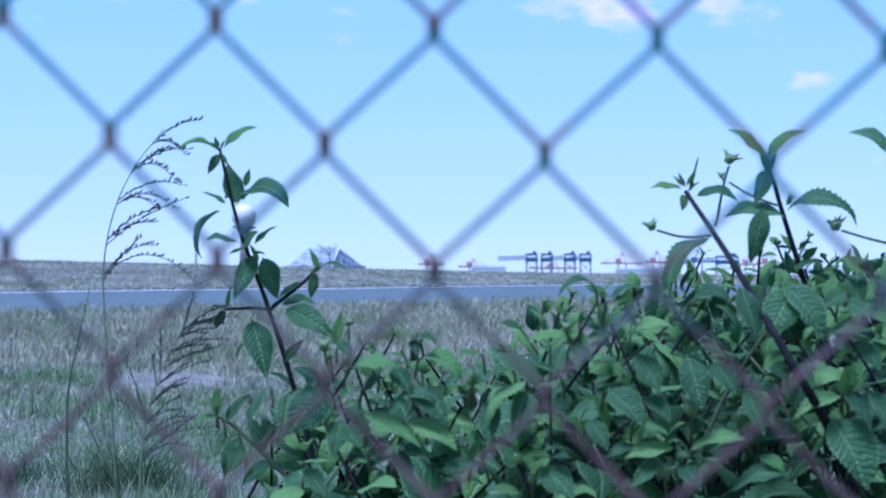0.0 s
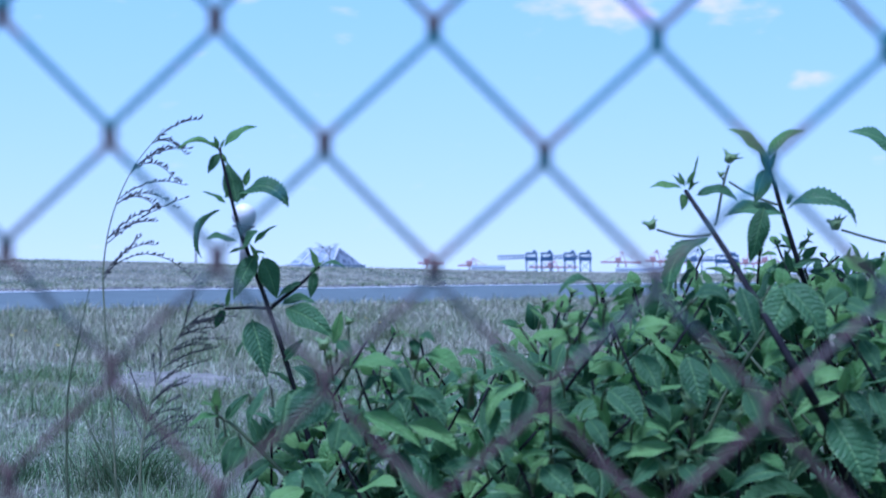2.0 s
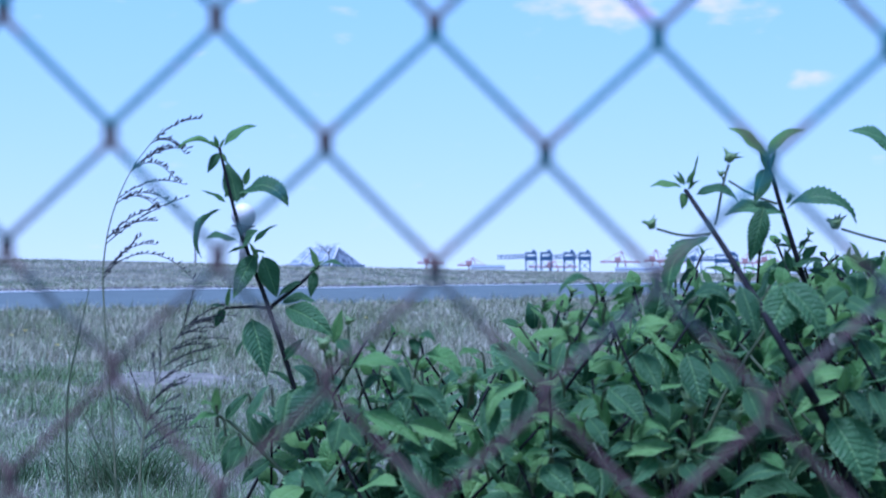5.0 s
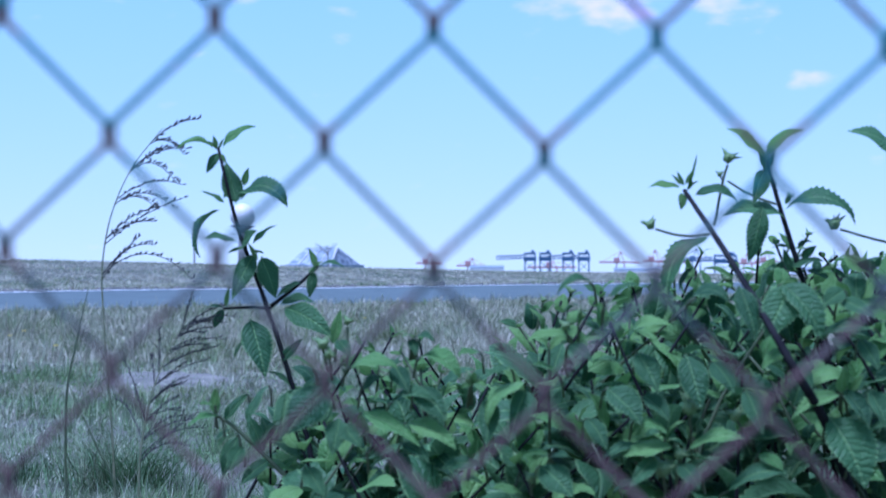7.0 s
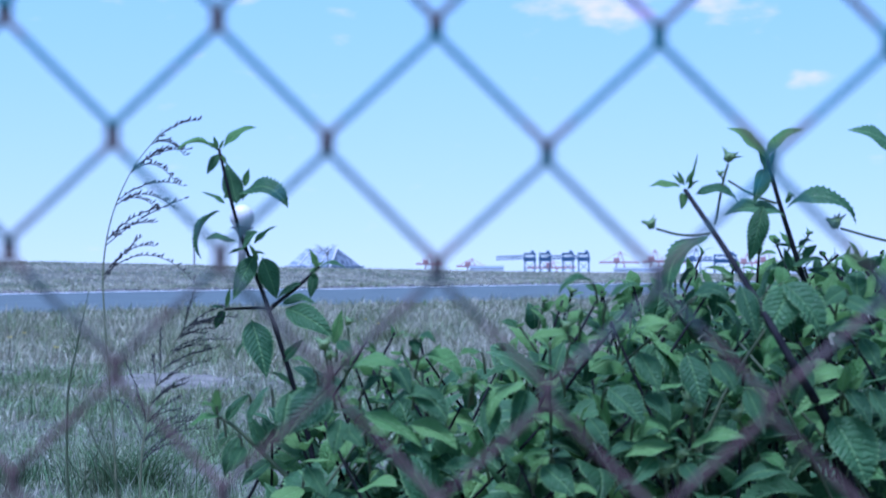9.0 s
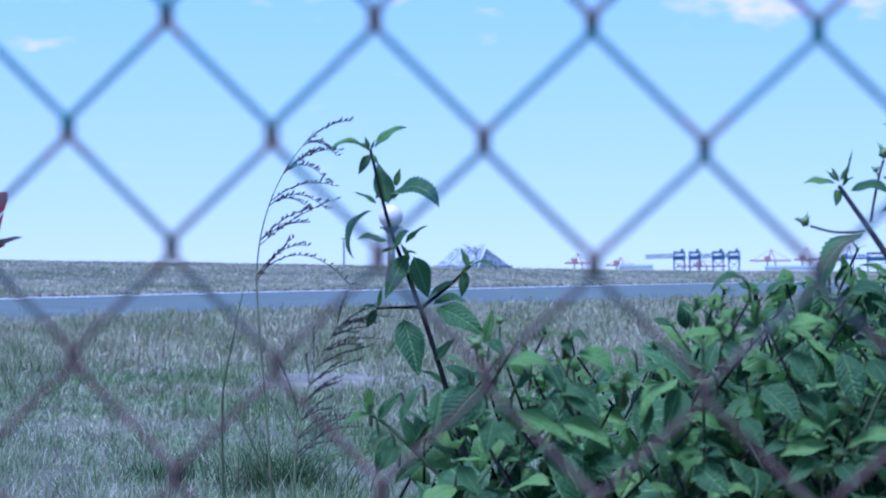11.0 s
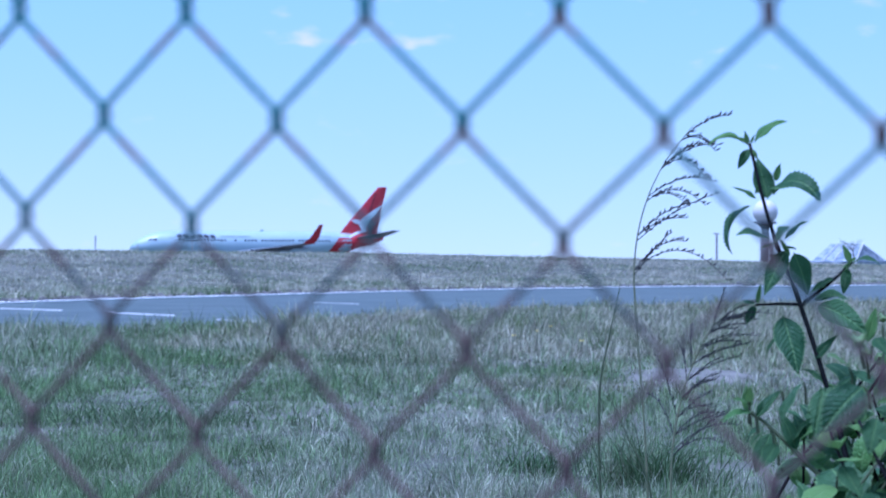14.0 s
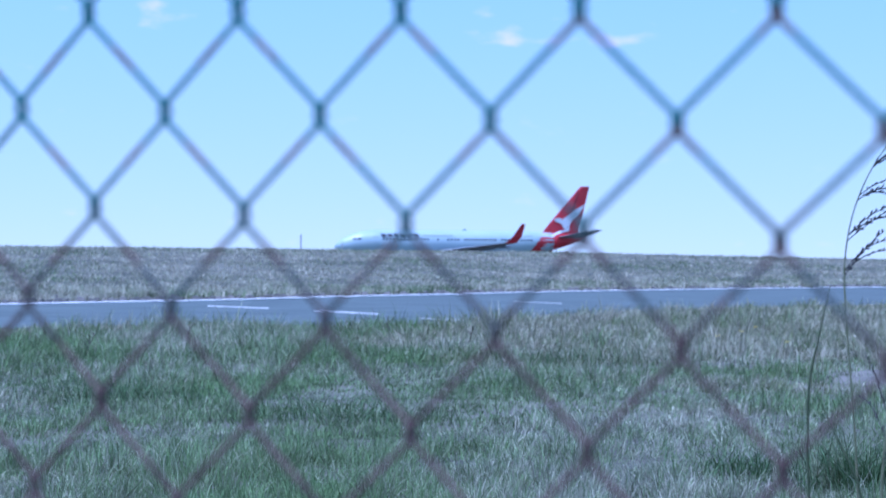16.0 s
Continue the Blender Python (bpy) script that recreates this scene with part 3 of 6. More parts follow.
# ---- shrubs ----
def leaf_material(name, low, high, edge):
    """Wrinkled leaf: quilted between slanting side veins, a net of fine creases, pale midrib, pale edge with bright rim
    light put into its colour.
    """
    m = material(name, low, high, 3.0, 0.46, bump=0.0, island=0.7, translucent=0.3, sheen=0.22)
    nt = m.node_tree
    N, link = nt.nodes.new, nt.links.new
    b = nt.nodes["Principled BSDF"]
    tc = N("ShaderNodeTexCoord")

    def calc(op, p, q=None, r=None):
        n = N("ShaderNodeMath")
        n.operation = op
        for socket, value in zip(n.inputs, (p, q, r)):
            if isinstance(value, (int, float)):
                socket.default_value = value
            elif value is not None:
                link(value, socket)
        return n.outputs[0]

    def ramp(value, a0, a1, b0, b1):
        n = N("ShaderNodeMapRange")
        for key, v in (("From Min", a0), ("From Max", a1), ("To Min", b0), ("To Max", b1)):
            n.inputs[key].default_value = v
        link(value, n.inputs["Value"])
        return n.outputs[0]

    sep = N("ShaderNodeSeparateXYZ")
    link(tc.outputs["Object"], sep.inputs[0])
    side = calc("ABSOLUTE", sep.outputs["X"])
    wob = N("ShaderNodeTexNoise")
    wob.inputs["Scale"].default_value = 9.0
    wob.inputs["Detail"].default_value = 2.0
    link(tc.outputs["Object"], wob.inputs["Vector"])
    slant = calc("MULTIPLY_ADD", side, -1.0, sep.outputs["Y"])
    slant = calc("MULTIPLY_ADD", wob.outputs["Fac"], 0.13, slant)
    quilt = calc("ABSOLUTE", calc("SINE", calc("MULTIPLY", slant, 34.0)))
    net = N("ShaderNodeTexVoronoi")
    net.inputs["Scale"].default_value = 24.0
    link(tc.outputs["Object"], net.inputs["Vector"])
    groove = ramp(side, 0.0, 0.035, -1.3, 0.0)
    height = calc("ADD", calc("MULTIPLY_ADD", net.outputs["Distance"], -1.1, calc("POWER", quilt, 0.6)), groove)
    bp = N("ShaderNodeBump")
    bp.inputs["Strength"].default_value = 1.0
    bp.inputs["Distance"].default_value = 0.0009
    link(height, bp.inputs["Height"])
    link(bp.outputs[0], b.inputs["Normal"])
    # pale midrib, faint veins, pale margin with rim light added to its colour
    uv = N("ShaderNodeSeparateXYZ")
    link(tc.outputs["UV"], uv.inputs[0])
    margin = ramp(calc("ABSOLUTE", calc("SUBTRACT", uv.outputs["X"], 0.5)), 0.455, 0.5, 0.0, edge)
    pale_f = calc("MAXIMUM", calc("MAXIMUM", ramp(quilt, 0.02, 0.2, 0.04, 0.0), ramp(side, 0.005, 0.018, 0.55, 0.0)), margin)
    old = b.inputs["Base Color"].links[0].from_socket
    pale = N("ShaderNodeMix")
    pale.data_type = "RGBA"
    pale.inputs["B"].default_value = (0.26, 0.43, 0.16, 1)
    link(pale_f, pale.inputs["Factor"])
    link(old, pale.inputs["A"])
    link(pale.outputs["Result"], b.inputs["Base Color"])
    return m


M_leaf = leaf_material("shrub_leaf", (0.028, 0.083, 0.035), (0.084, 0.186, 0.068), 0.8)
M_young = leaf_material("young_shrub_leaf", (0.09, 0.216, 0.056), (0.184, 0.332, 0.093), 0.8)


def leaf_data(name, wide, curl, fold, mat, seed):
    """A saw-edged, pointed leaf of length 1 along +y, face up, bending down by curl degrees, folded at its midrib, its edges rolled down and wavy."""
    rnd = random.Random(seed)
    n = 30
    cols = (-1, -0.86, -0.45, 0, 0.45, 0.86, 1)
    verts, faces, uvs = [], [], []
    y = z = 0.0
    twist = rnd.uniform(-0.35, 0.35)
    sway = rnd.uniform(-0.05, 0.05)
    ph, roll = rnd.uniform(0, 6.3), rnd.uniform(0.2, 0.42)
    for i in range(n + 1):
        s = i / n
        bend = radians(curl) * (0.6 * s + 0.4 * s * s)
        q = max(0.0, (s - 0.05) / 0.95)
        w = 0.5 * wide * math.sin(math.pi * min(1, q * 0.97 + 0.03) ** 0.76) ** 0.9 * (1 - 0.2 * q * q) if 0 < q < 1 else (0.02 if s < 0.5 else 0.004)
        for c, k in enumerate(cols):
            tooth = (0.085 if i % 2 else -0.05) if abs(k) == 1 and 0.1 < s < 0.98 else 0.0
            x = k * w * (1 + tooth)
            lift = fold * abs(x) - roll * abs(k) ** 2.5 * w + twist * x * s
            lift += 0.05 * wide * abs(k) ** 2 * math.sin(s * 11 + ph + (1.7 if k > 0 else 0)) * min(1, 4 * w)
            lift += 0.004 * math.sin(34 * (s - abs(x))) * (1 if abs(k) in (0.45, 0.86) else 0)
            verts.append((x + sway * math.sin(math.pi * s), y + lift * math.sin(bend) + (0.012 if tooth > 0 else 0), z + lift * math.cos(bend)))
            uvs.append((0.5 + 0.5 * k, s))
        step = radians(curl) * (0.6 * (s + 0.5 / n) + 0.4 * (s + 0.5 / n) ** 2)
        y += math.cos(step) / n
        z -= math.sin(step) / n
    m = len(cols)
    for i in range(n):
        for k in range(m - 1):
            o = m * i + k
            faces.append((o, o + 1, o + m + 1, o + m))
    me = bpy.data.meshes.new(name)
    me.from_pydata(verts, [], faces)
    me.polygons.foreach_set("use_smooth", [True] * len(faces))
    layer = me.uv_layers.new(name="leaf")
    layer.data.foreach_set("uv", [q for f in faces for v in f for q in uvs[v]])
    me.materials.append(mat)
    return me


CURLS = (8, 35, 60, 95, 130)
LEAVES = {(c, y): [leaf_data("leaf", w, c, f, M_young if y else M_leaf, 7 * c + i) for i, (w, f) in enumerate(((0.5, 0.4), (0.56, 0.25), (0.45, 0.65), (0.52, 0.5)))]
          for c in CURLS for y in (False, True)}


def put_leaf(plant, base, tip, facing, curl, young=False, shape=0, wide=1.0):
    """A leaf from base to tip (the chord of its bend); facing: the way its upper side looks."""
    base, tip = Vector(base), Vector(tip)
    chord = tip - base
    c = chord.normalized()
    nrm = (Vector(facing) - c * Vector(facing).dot(c)).normalized()
    half = radians(curl) / 2
    length = chord.length / (math.sin(half) / half if half > 0.01 else 1.0)
    d = c * math.cos(half) + nrm * math.sin(half)
    up = nrm * math.cos(half) - c * math.sin(half)
    x = d.cross(up)
    ob = new("leaf", LEAVES[(min(CURLS, key=lambda q: abs(q - curl)), young)][shape % 4])
    ob.parent = plant
    m = Matrix((x * length * wide, d * length, up * length)).transposed().to_4x4()
    m.translation = base - plant.location
    ob.matrix_local = m
    return ob


EYE = 1.0
REACH = 1.3
GROWTH = 1.65     # true size of the shrubs over that of their plan, drawn about the eye


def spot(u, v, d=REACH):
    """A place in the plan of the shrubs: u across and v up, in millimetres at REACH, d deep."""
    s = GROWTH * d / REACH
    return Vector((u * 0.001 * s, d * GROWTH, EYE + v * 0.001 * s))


def foot_at(x, y, z=0.0):
    return Vector((x * GROWTH, y * GROWTH, z))


def bud(plant, place, size, tilt):
    """A closed flower head: a knob of pointed bracts."""
    size = size * GROWTH
    bm = bmesh.new()
    bmesh.ops.create_icosphere(bm, subdivisions=1, radius=size * 0.45)
    rnd = random.Random(int(place.x * 1e5))
    for k in range(9):
        a = 2 * math.pi * k / 9 * 2.618
        e = 0.15 + 1.2 * (k % 3) / 3
        w = Vector((math.cos(a) * math.cos(e), math.sin(a) * math.cos(e), math.sin(e)))
        s = w.cross(Vector((0.3, 0.2, 0.9))).normalized() * size * 0.16
        t = w.cross(s).normalized() * size * 0.16
        r0 = w * size * 0.3
        vs = [bm.verts.new(r0 + s), bm.verts.new(r0 + t), bm.verts.new(r0 - s), bm.verts.new(r0 - t)]
        top = bm.verts.new(w * size * rnd.uniform(0.75, 1.15))
        for q in range(4):
            bm.faces.new((vs[q], vs[(q + 1) % 4], top))
    bmesh.ops.rotate(bm, verts=bm.verts, matrix=Euler((0, radians(tilt), 0)).to_matrix())
    ob = part("flower_bud", bm, M_bud, plant, "closed yellow-green flower bud", True)
    ob.location = place - plant.location
    return ob


def stalk(plant, points, r0, r1, mat=None, name="stem", steps=5, sides=6, thorns=False):
    pts = [Vector(p) - plant.location for p in points]
    r0, r1 = r0 * GROWTH, r1 * GROWTH
    line = spline(pts, steps)
    n = len(line)
    bm = tube(line, [r0 + (r1 - r0) * i / (n - 1) for i in range(n)], sides)
    if thorns:
        rnd = random.Random(n)
        for i in range(n):
            k = rnd.randrange(n - 1)
            p = line[k].lerp(line[k + 1], rnd.random())
            a = rnd.uniform(0, 6.28)
            w = Vector((math.cos(a), math.sin(a) * 0.8, 0.15))
            r = r0 + (r1 - r0) * k / (n - 1)
            q = [bm.verts.new(p + w * r * 0.7 + Vector((0, 0, s * r * 0.35))) for s in (-1, 1)]
            bm.faces.new((q[0], q[1], bm.verts.new(p + w * (r + 0.0011))))
    return part(name, bm, mat or M_stem, plant, smooth=True)


def leafy_stem(plant, rnd, tip, size, low=0.68):
    """A stem from the ground to tip with crossed pairs of leaves and a small rosette at the top."""
    tip = Vector(tip)
    size = size * GROWTH
    mid = tip + Vector((rnd.uniform(-0.09, 0.09), rnd.uniform(-0.04, 0.06), -rnd.uniform(0.09, 0.14))) * GROWTH
    low_mid = mid + Vector(((mid.x - tip.x) * 0.5, 0.02, -0.3))
    foot = Vector((low_mid.x, low_mid.y + 0.05, 0.0))
    stalk(plant, (foot, low_mid, mid, tip), 0.0022, 0.0009, M_stem if rnd.random() < 0.6 else M_twig, steps=4, sides=5)
    line = spline((tip, mid, low_mid, foot), 30)
    if rnd.random() < 0.3:
        bud(plant, tip + Vector((0, 0, 0.003)), rnd.uniform(0.003, 0.005), rnd.uniform(-25, 25))
    total, node, turn, want = 0.0, 0, rnd.uniform(0, 3.1), 0.004 * GROWTH
    for a, b in zip(line, line[1:]):
        total += (b - a).length
        if total < want:
            continue
        if b.z < low:
            break
        axis = (a - b).normalized()
        e1 = axis.cross(Vector((0, 1, 0))).normalized()
        e2 = axis.cross(e1)
        length = size * min(1.0, 0.4 + 0.2 * node) * rnd.uniform(0.55, 1.3)
        for s in (0, 1):
            if node > 3 and rnd.random() < 0.12:
                continue
            ang = turn + math.pi * s + rnd.uniform(-0.35, 0.35)
            out = e1 * math.cos(ang) + e2 * math.sin(ang)
            rise = rnd.uniform(0.3, 0.9) if node < 2 else rnd.uniform(-0.4, 0.5)
            way = (out + axis * rise).normalized()
            base = b + out * 0.008 * min(node, 2)
            put_leaf(plant, base, base + way * length, axis * 0.9 + out * 0.15 + Vector((rnd.uniform(-0.3, 0.3), -0.35, 0.2)),
                     rnd.choice((35, 60, 95, 95, 95, 130) if node > 1 else (8, 35, 60, 95)), rnd.random() < (0.85, 0.7, 0.3, 0.12)[min(node, 3)], rnd.randrange(4), rnd.uniform(0.75, 1.2))
        node += 1
        turn += math.pi / 2
        want = total + (rnd.uniform(0.011, 0.018) + 0.004 * min(node, 3)) * GROWTH


CROWN_U = (-172, -138, -108, -77, -55, -17, 6, 25, 44, 82, 120, 150, 196, 253, 298, 350)
CROWN_V = (-112, -88, -80, -56, -50, -46, -78, -84, -48, -14, -8, -6, 0, 14, 6, 4)


def filler(plant, seed, count, u0, u1, d0, d1, size, deep):
    rnd = random.Random(seed)
    for k in range(count):
        u = u0 + (u1 - u0) * (k + rnd.random()) / count
        d = rnd.uniform(d0, d1)
        top = float(np.interp(u, CROWN_U, CROWN_V))
        v = top - 2 - deep * rnd.random() ** 1.35
        tip = spot(u, v, d)
        leafy_stem(plant, rnd, tip, size * rnd.uniform(0.8, 1.2))


def shrub(name, place, label):
    return thing(name, (place[0] * GROWTH, place[1] * GROWTH, 0), label, "shrub", "shrubs behind the fence")


low_shrub = shrub("shrub", (-0.09, 1.3, 0), "sparse green shrub with serrated leaves on arching stems behind the fence")
filler(low_shrub, 29, 34, -118, -4, 1.22, 1.42, 0.036, 85)
back_shrub = shrub("shrub", (0.05, 1.45, 0), "dense green shrub with small serrated leaves behind the fence")
filler(back_shrub, 22, 20, 38, 90, 1.34, 1.6, 0.037, 95)
mid_shrub = shrub("shrub", (0.12, 1.45, 0), "dense green shrub with serrated wrinkled leaves behind the fence")
filler(mid_shrub, 27, 20, 85, 165, 1.34, 1.6, 0.038, 95)
front_shrub = shrub("shrub", (0.09, 1.2, 0), "bushy green shrub with broad serrated leaves behind the fence")
filler(front_shrub, 23, 17, 32, 130, 1.15, 1.3, 0.038, 110)
near_shrub = shrub("shrub", (0.19, 1.2, 0), "leafy green shrub with wrinkled leaves behind the fence")
filler(near_shrub, 25, 17, 120, 235, 1.15, 1.3, 0.041, 110)
edge_shrub = shrub("shrub", (0.28, 1.25, 0), "leafy green shrub with large wrinkled leaves behind the fence")
filler(edge_shrub, 26, 17, 225, 345, 1.15, 1.35, 0.043, 105)
big_shrub = shrub("shrub", (0.25, 1.45, 0), "large dense green shrub with dark purple stems behind the fence")
filler(big_shrub, 24, 20, 150, 345, 1.34, 1.62, 0.041, 100)

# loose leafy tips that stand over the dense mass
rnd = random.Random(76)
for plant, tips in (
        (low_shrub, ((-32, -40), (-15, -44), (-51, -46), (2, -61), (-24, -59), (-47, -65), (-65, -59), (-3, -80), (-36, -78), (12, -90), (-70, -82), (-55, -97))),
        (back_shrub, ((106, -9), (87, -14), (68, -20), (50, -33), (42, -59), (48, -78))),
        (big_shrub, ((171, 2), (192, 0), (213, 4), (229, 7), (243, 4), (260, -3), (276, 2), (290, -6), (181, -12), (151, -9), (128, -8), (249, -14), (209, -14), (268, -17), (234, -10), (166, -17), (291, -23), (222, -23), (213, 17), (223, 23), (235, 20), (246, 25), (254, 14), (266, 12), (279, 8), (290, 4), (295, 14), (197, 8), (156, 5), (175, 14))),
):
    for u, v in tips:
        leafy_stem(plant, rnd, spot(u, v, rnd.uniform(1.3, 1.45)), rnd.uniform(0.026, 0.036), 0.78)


FACE = {"d": (0.25, -0.95, 0.15), "v": (0.0, -0.5, 0.9), "u": (0.05, -0.35, 1.0), "c": (0.12, -0.85, 0.55), "l": (-1.0, -0.5, 0.4), "r": (1.0, -0.4, 0.5)}


def hero(plant, u0, v0, u1, v1, facing, curl, young, wide, tilt, d, shape):
    put_leaf(plant, spot(u0, v0, d), spot(u1, v1, d + tilt), FACE[facing], curl, young, shape, wide)


# the tall single sprig
sprig = shrub("shrub", (-0.095, 1.3, 0), "tall thin sprig of a green shrub with drooping serrated leaves")
stalk(sprig, (foot_at(-0.07, 1.31, 0.0), foot_at(-0.085, 1.3, 0.45), spot(-85.0, -138.9), spot(-99.5, -78.2), spot(-117.7, -21.3), spot(-136.7, 30.0), spot(-150.3, 84.3)), 0.0026, 0.0010, M_stem, "stem", thorns=True)
hero(sprig, -154.1, 84.3, -178.4, 79.0, "v", 95, True, 0.72, -0.01, 1.3, 2)
hero(sprig, -147.3, 84.3, -124.1, 96.8, "v", 60, True, 0.765, 0, 1.3, 3)
hero(sprig, -150.3, 80.5, -157.9, 66.8, "c", 35, False, 0.888, 0, 1.3, 0)
hero(sprig, -151.1, 83.5, -153.7, 92.6, "c", 8, True, 0.666, 0, 1.3, 1)
hero(sprig, -149.6, 83.5, -146.5, 90.3, "c", 8, True, 0.592, 0, 1.3, 2)
hero(sprig, -151.1, 82.8, -158.7, 88.1, "v", 35, True, 0.72, 0, 1.3, 3)
hero(sprig, -148.8, 80.5, -145.0, 72.9, "c", 35, True, 0.592, 0, 1.3, 0)
hero(sprig, -138.2, 46.7, -145.0, 74.4, "c", 8, False, 0.851, 0.01, 1.3, 1)
hero(sprig, -132.9, 58.5, -129.8, 70.6, "c", 8, True, 0.888, 0, 1.3, 2)
hero(sprig, -134.4, 49.3, -103.3, 38.0, "v", 130, False, 0.765, -0.02, 1.3, 3)
hero(sprig, -145.8, 47.1, -162.8, 54.3, "v", 35, True, 0.72, 0, 1.3, 0)
hero(sprig, -146.5, 50.1, -142.7, 58.5, "c", 8, True, 0.518, 0, 1.3, 1)
hero(sprig, -149.6, 42.1, -157.9, 8.4, "l", 95, False, 0.99, -0.01, 1.3, 2)
hero(sprig, -126.8, 19.7, -110.5, 31.5, "v", 35, True, 0.81, 0, 1.3, 3)
hero(sprig, -134.4, 16.7, -123.0, 27.7, "c", 35, False, 0.888, -0.02, 1.3, 0)
hero(sprig, -136.7, 19.7, -160.2, 20.5, "v", 60, False, 0.72, -0.02, 1.3, 1)
hero(sprig, -132.1, 16.7, -144.2, 12.1, "v", 35, True, 0.81, 0, 1.3, 2)
hero(sprig, -128.3, 13.7, -119.2, 12.1, "v", 60, True, 0.72, 0, 1.3, 3)
hero(sprig, -126.0, 12.9, -140.5, -18.0, "c", 35, False, 0.8, -0.01, 1.3, 0)
hero(sprig, -121.2, 11.0, -112.0, -16.5, "c", 35, False, 0.95, 0.01, 1.3, 1)
hero(sprig, -123.7, 8.4, -130.6, 20.5, "c", 35, True, 0.518, 0, 1.3, 2)
hero(sprig, -84.3, 3.0, -89.6, 16.7, "c", 8, True, 0.666, 0, 1.3, 3)
hero(sprig, -82.8, 3.8, -65.3, 0.0, "u", 95, False, 0.81, 0, 1.3, 0)
hero(sprig, -85.8, 0.8, -88.8, -16.7, "c", 35, False, 0.74, 0, 1.3, 1)
hero(sprig, -94.1, -6.1, -110.8, -18.2, "l", 35, False, 0.99, 0, 1.3, 2)
hero(sprig, -89.6, -2.3, -79.3, 8.4, "u", 8, True, 0.63, 0, 1.3, 3)
hero(sprig, -145.8, -23.5, -161.7, -27.3, "u", 60, False, 0.9, 0, 1.3, 0)
hero(sprig, -146.5, -24.3, -152.6, -37.2, "c", 35, False, 0.814, 0, 1.3, 1)
hero(sprig, -145.0, -23.2, -142.7, -9.1, "c", 8, True, 0.518, 0, 1.3, 2)
hero(sprig, -105.5, -23.5, -73.6, -44.8, "c", 60, False, 0.851, -0.01, 1.3, 3)
hero(sprig, -107.8, -21.3, -85.0, -23.2, "u", 60, False, 0.72, 0.02, 1.3, 0)
hero(sprig, -128.3, -31.1, -118.4, -70.6, "c", 35, False, 0.851, -0.015, 1.3, 1)
hero(sprig, -130.6, -44.0, -138.9, -59.2, "l", 35, False, 0.72, 0, 1.3, 2)
hero(sprig, -107.8, -59.2, -92.6, -44.0, "c", 35, False, 0.666, 0, 1.3, 3)
hero(sprig, -73.6, -47.8, -67.6, -24.3, "c", 8, True, 0.666, 0, 1.3, 0)
hero(sprig, -94.5, -76.3, -110.8, -113.1, "c", 35, False, 0.814, 0, 1.3, 1)
hero(sprig, -100.2, -78.2, -119.2, -67.6, "u", 60, False, 0.81, 0, 1.3, 2)
hero(sprig, -94.5, -82.0, -74.4, -66.8, "u", 35, False, 0.9, 0, 1.3, 3)
hero(sprig, -151.5, -96.4, -171.2, -105.5, "u", 60, True, 0.9, 0, 1.3, 0)
hero(sprig, -151.8, -95.3, -152.6, -77.4, "c", 8, True, 0.74, 0, 1.3, 1)
hero(sprig, -145.8, -99.1, -128.7, -81.2, "c", 35, False, 0.666, 0, 1.3, 2)
hero(sprig, -136.3, -109.3, -146.5, -135.9, "c", 35, False, 0.814, 0, 1.3, 3)
hero(sprig, -142.0, -104.8, -151.5, -120.0, "l", 60, False, 0.9, 0, 1.3, 0)
hero(sprig, -119.2, -120.0, -130.6, -95.3, "c", 35, False, 0.666, 0, 1.3, 1)
hero(sprig, -123.0, -116.2, -105.9, -99.1, "u", 35, False, 0.81, 0, 1.3, 2)
hero(sprig, -115.4, -125.6, -134.4, -142.7, "c", 60, False, 0.74, 0, 1.3, 3)
stalk(sprig, (spot(-114.6, -22.4, 1.3), spot(-96.4, -8.0, 1.3), spot(-82.8, 4.6, 1.3)), 0.0014, 0.0009, M_stem, "stem")
stalk(sprig, (spot(-113.9, -23.5, 1.3), spot(-130.6, -23.2, 1.3), spot(-146.5, -23.9, 1.3)), 0.0012, 0.0008, M_stem, "stem")
stalk(sprig, (spot(-90.7, -150.3, 1.3), spot(-119.2, -121.9, 1.3), spot(-142.0, -101.0, 1.3), spot(-151.8, -95.3, 1.3)), 0.0018, 0.0009, M_twig, "stem")
stalk(sprig, (spot(-63.4, -66.8, 1.3), spot(-63.0, -49.7, 1.3), spot(-63.4, -36.4, 1.3)), 0.0009, 0.0008, M_twig, "bud_stalk")
bud(sprig, spot(-63.4, -32.6, 1.3), 0.006, 0)

# the two tall shoots over the dense shrubs
crown = shrub("shrub", (0.27, 1.28, 0), "tall shrub shoots with dark thorny stems, serrated leaves and buds")
stalk(crown, (foot_at(0.29, 1.3, 0.0), foot_at(0.3, 1.27, 0.5), spot(264.2, -116.2, 1.12), spot(233.8, -59.2, 1.07), spot(196.6, 4.6, 1.14), spot(163.2, 55.4, 1.25)), 0.0039, 0.0014, M_stem, "stem", thorns=True)
stalk(crown, (foot_at(0.29, 1.3, 0.0), foot_at(0.31, 1.29, 0.5), spot(271.8, -104.8, 1.27), spot(253.6, -40.2, 1.27), spot(230.4, 33.8, 1.27), spot(217.9, 75.9, 1.27)), 0.0034, 0.0012, M_stem, "stem", thorns=True)
hero(crown, 163.2, 59.2, 170.4, 81.2, "r", 35, True, 0.9, 0, 1.25, 0)
hero(crown, 160.2, 57.7, 138.9, 56.2, "v", 60, True, 0.72, 0, 1.25, 1)
hero(crown, 161.0, 53.9, 160.2, 42.5, "c", 60, True, 1.11, 0, 1.25, 2)
hero(crown, 160.2, 59.2, 154.1, 66.4, "c", 8, True, 0.592, 0, 1.25, 3)
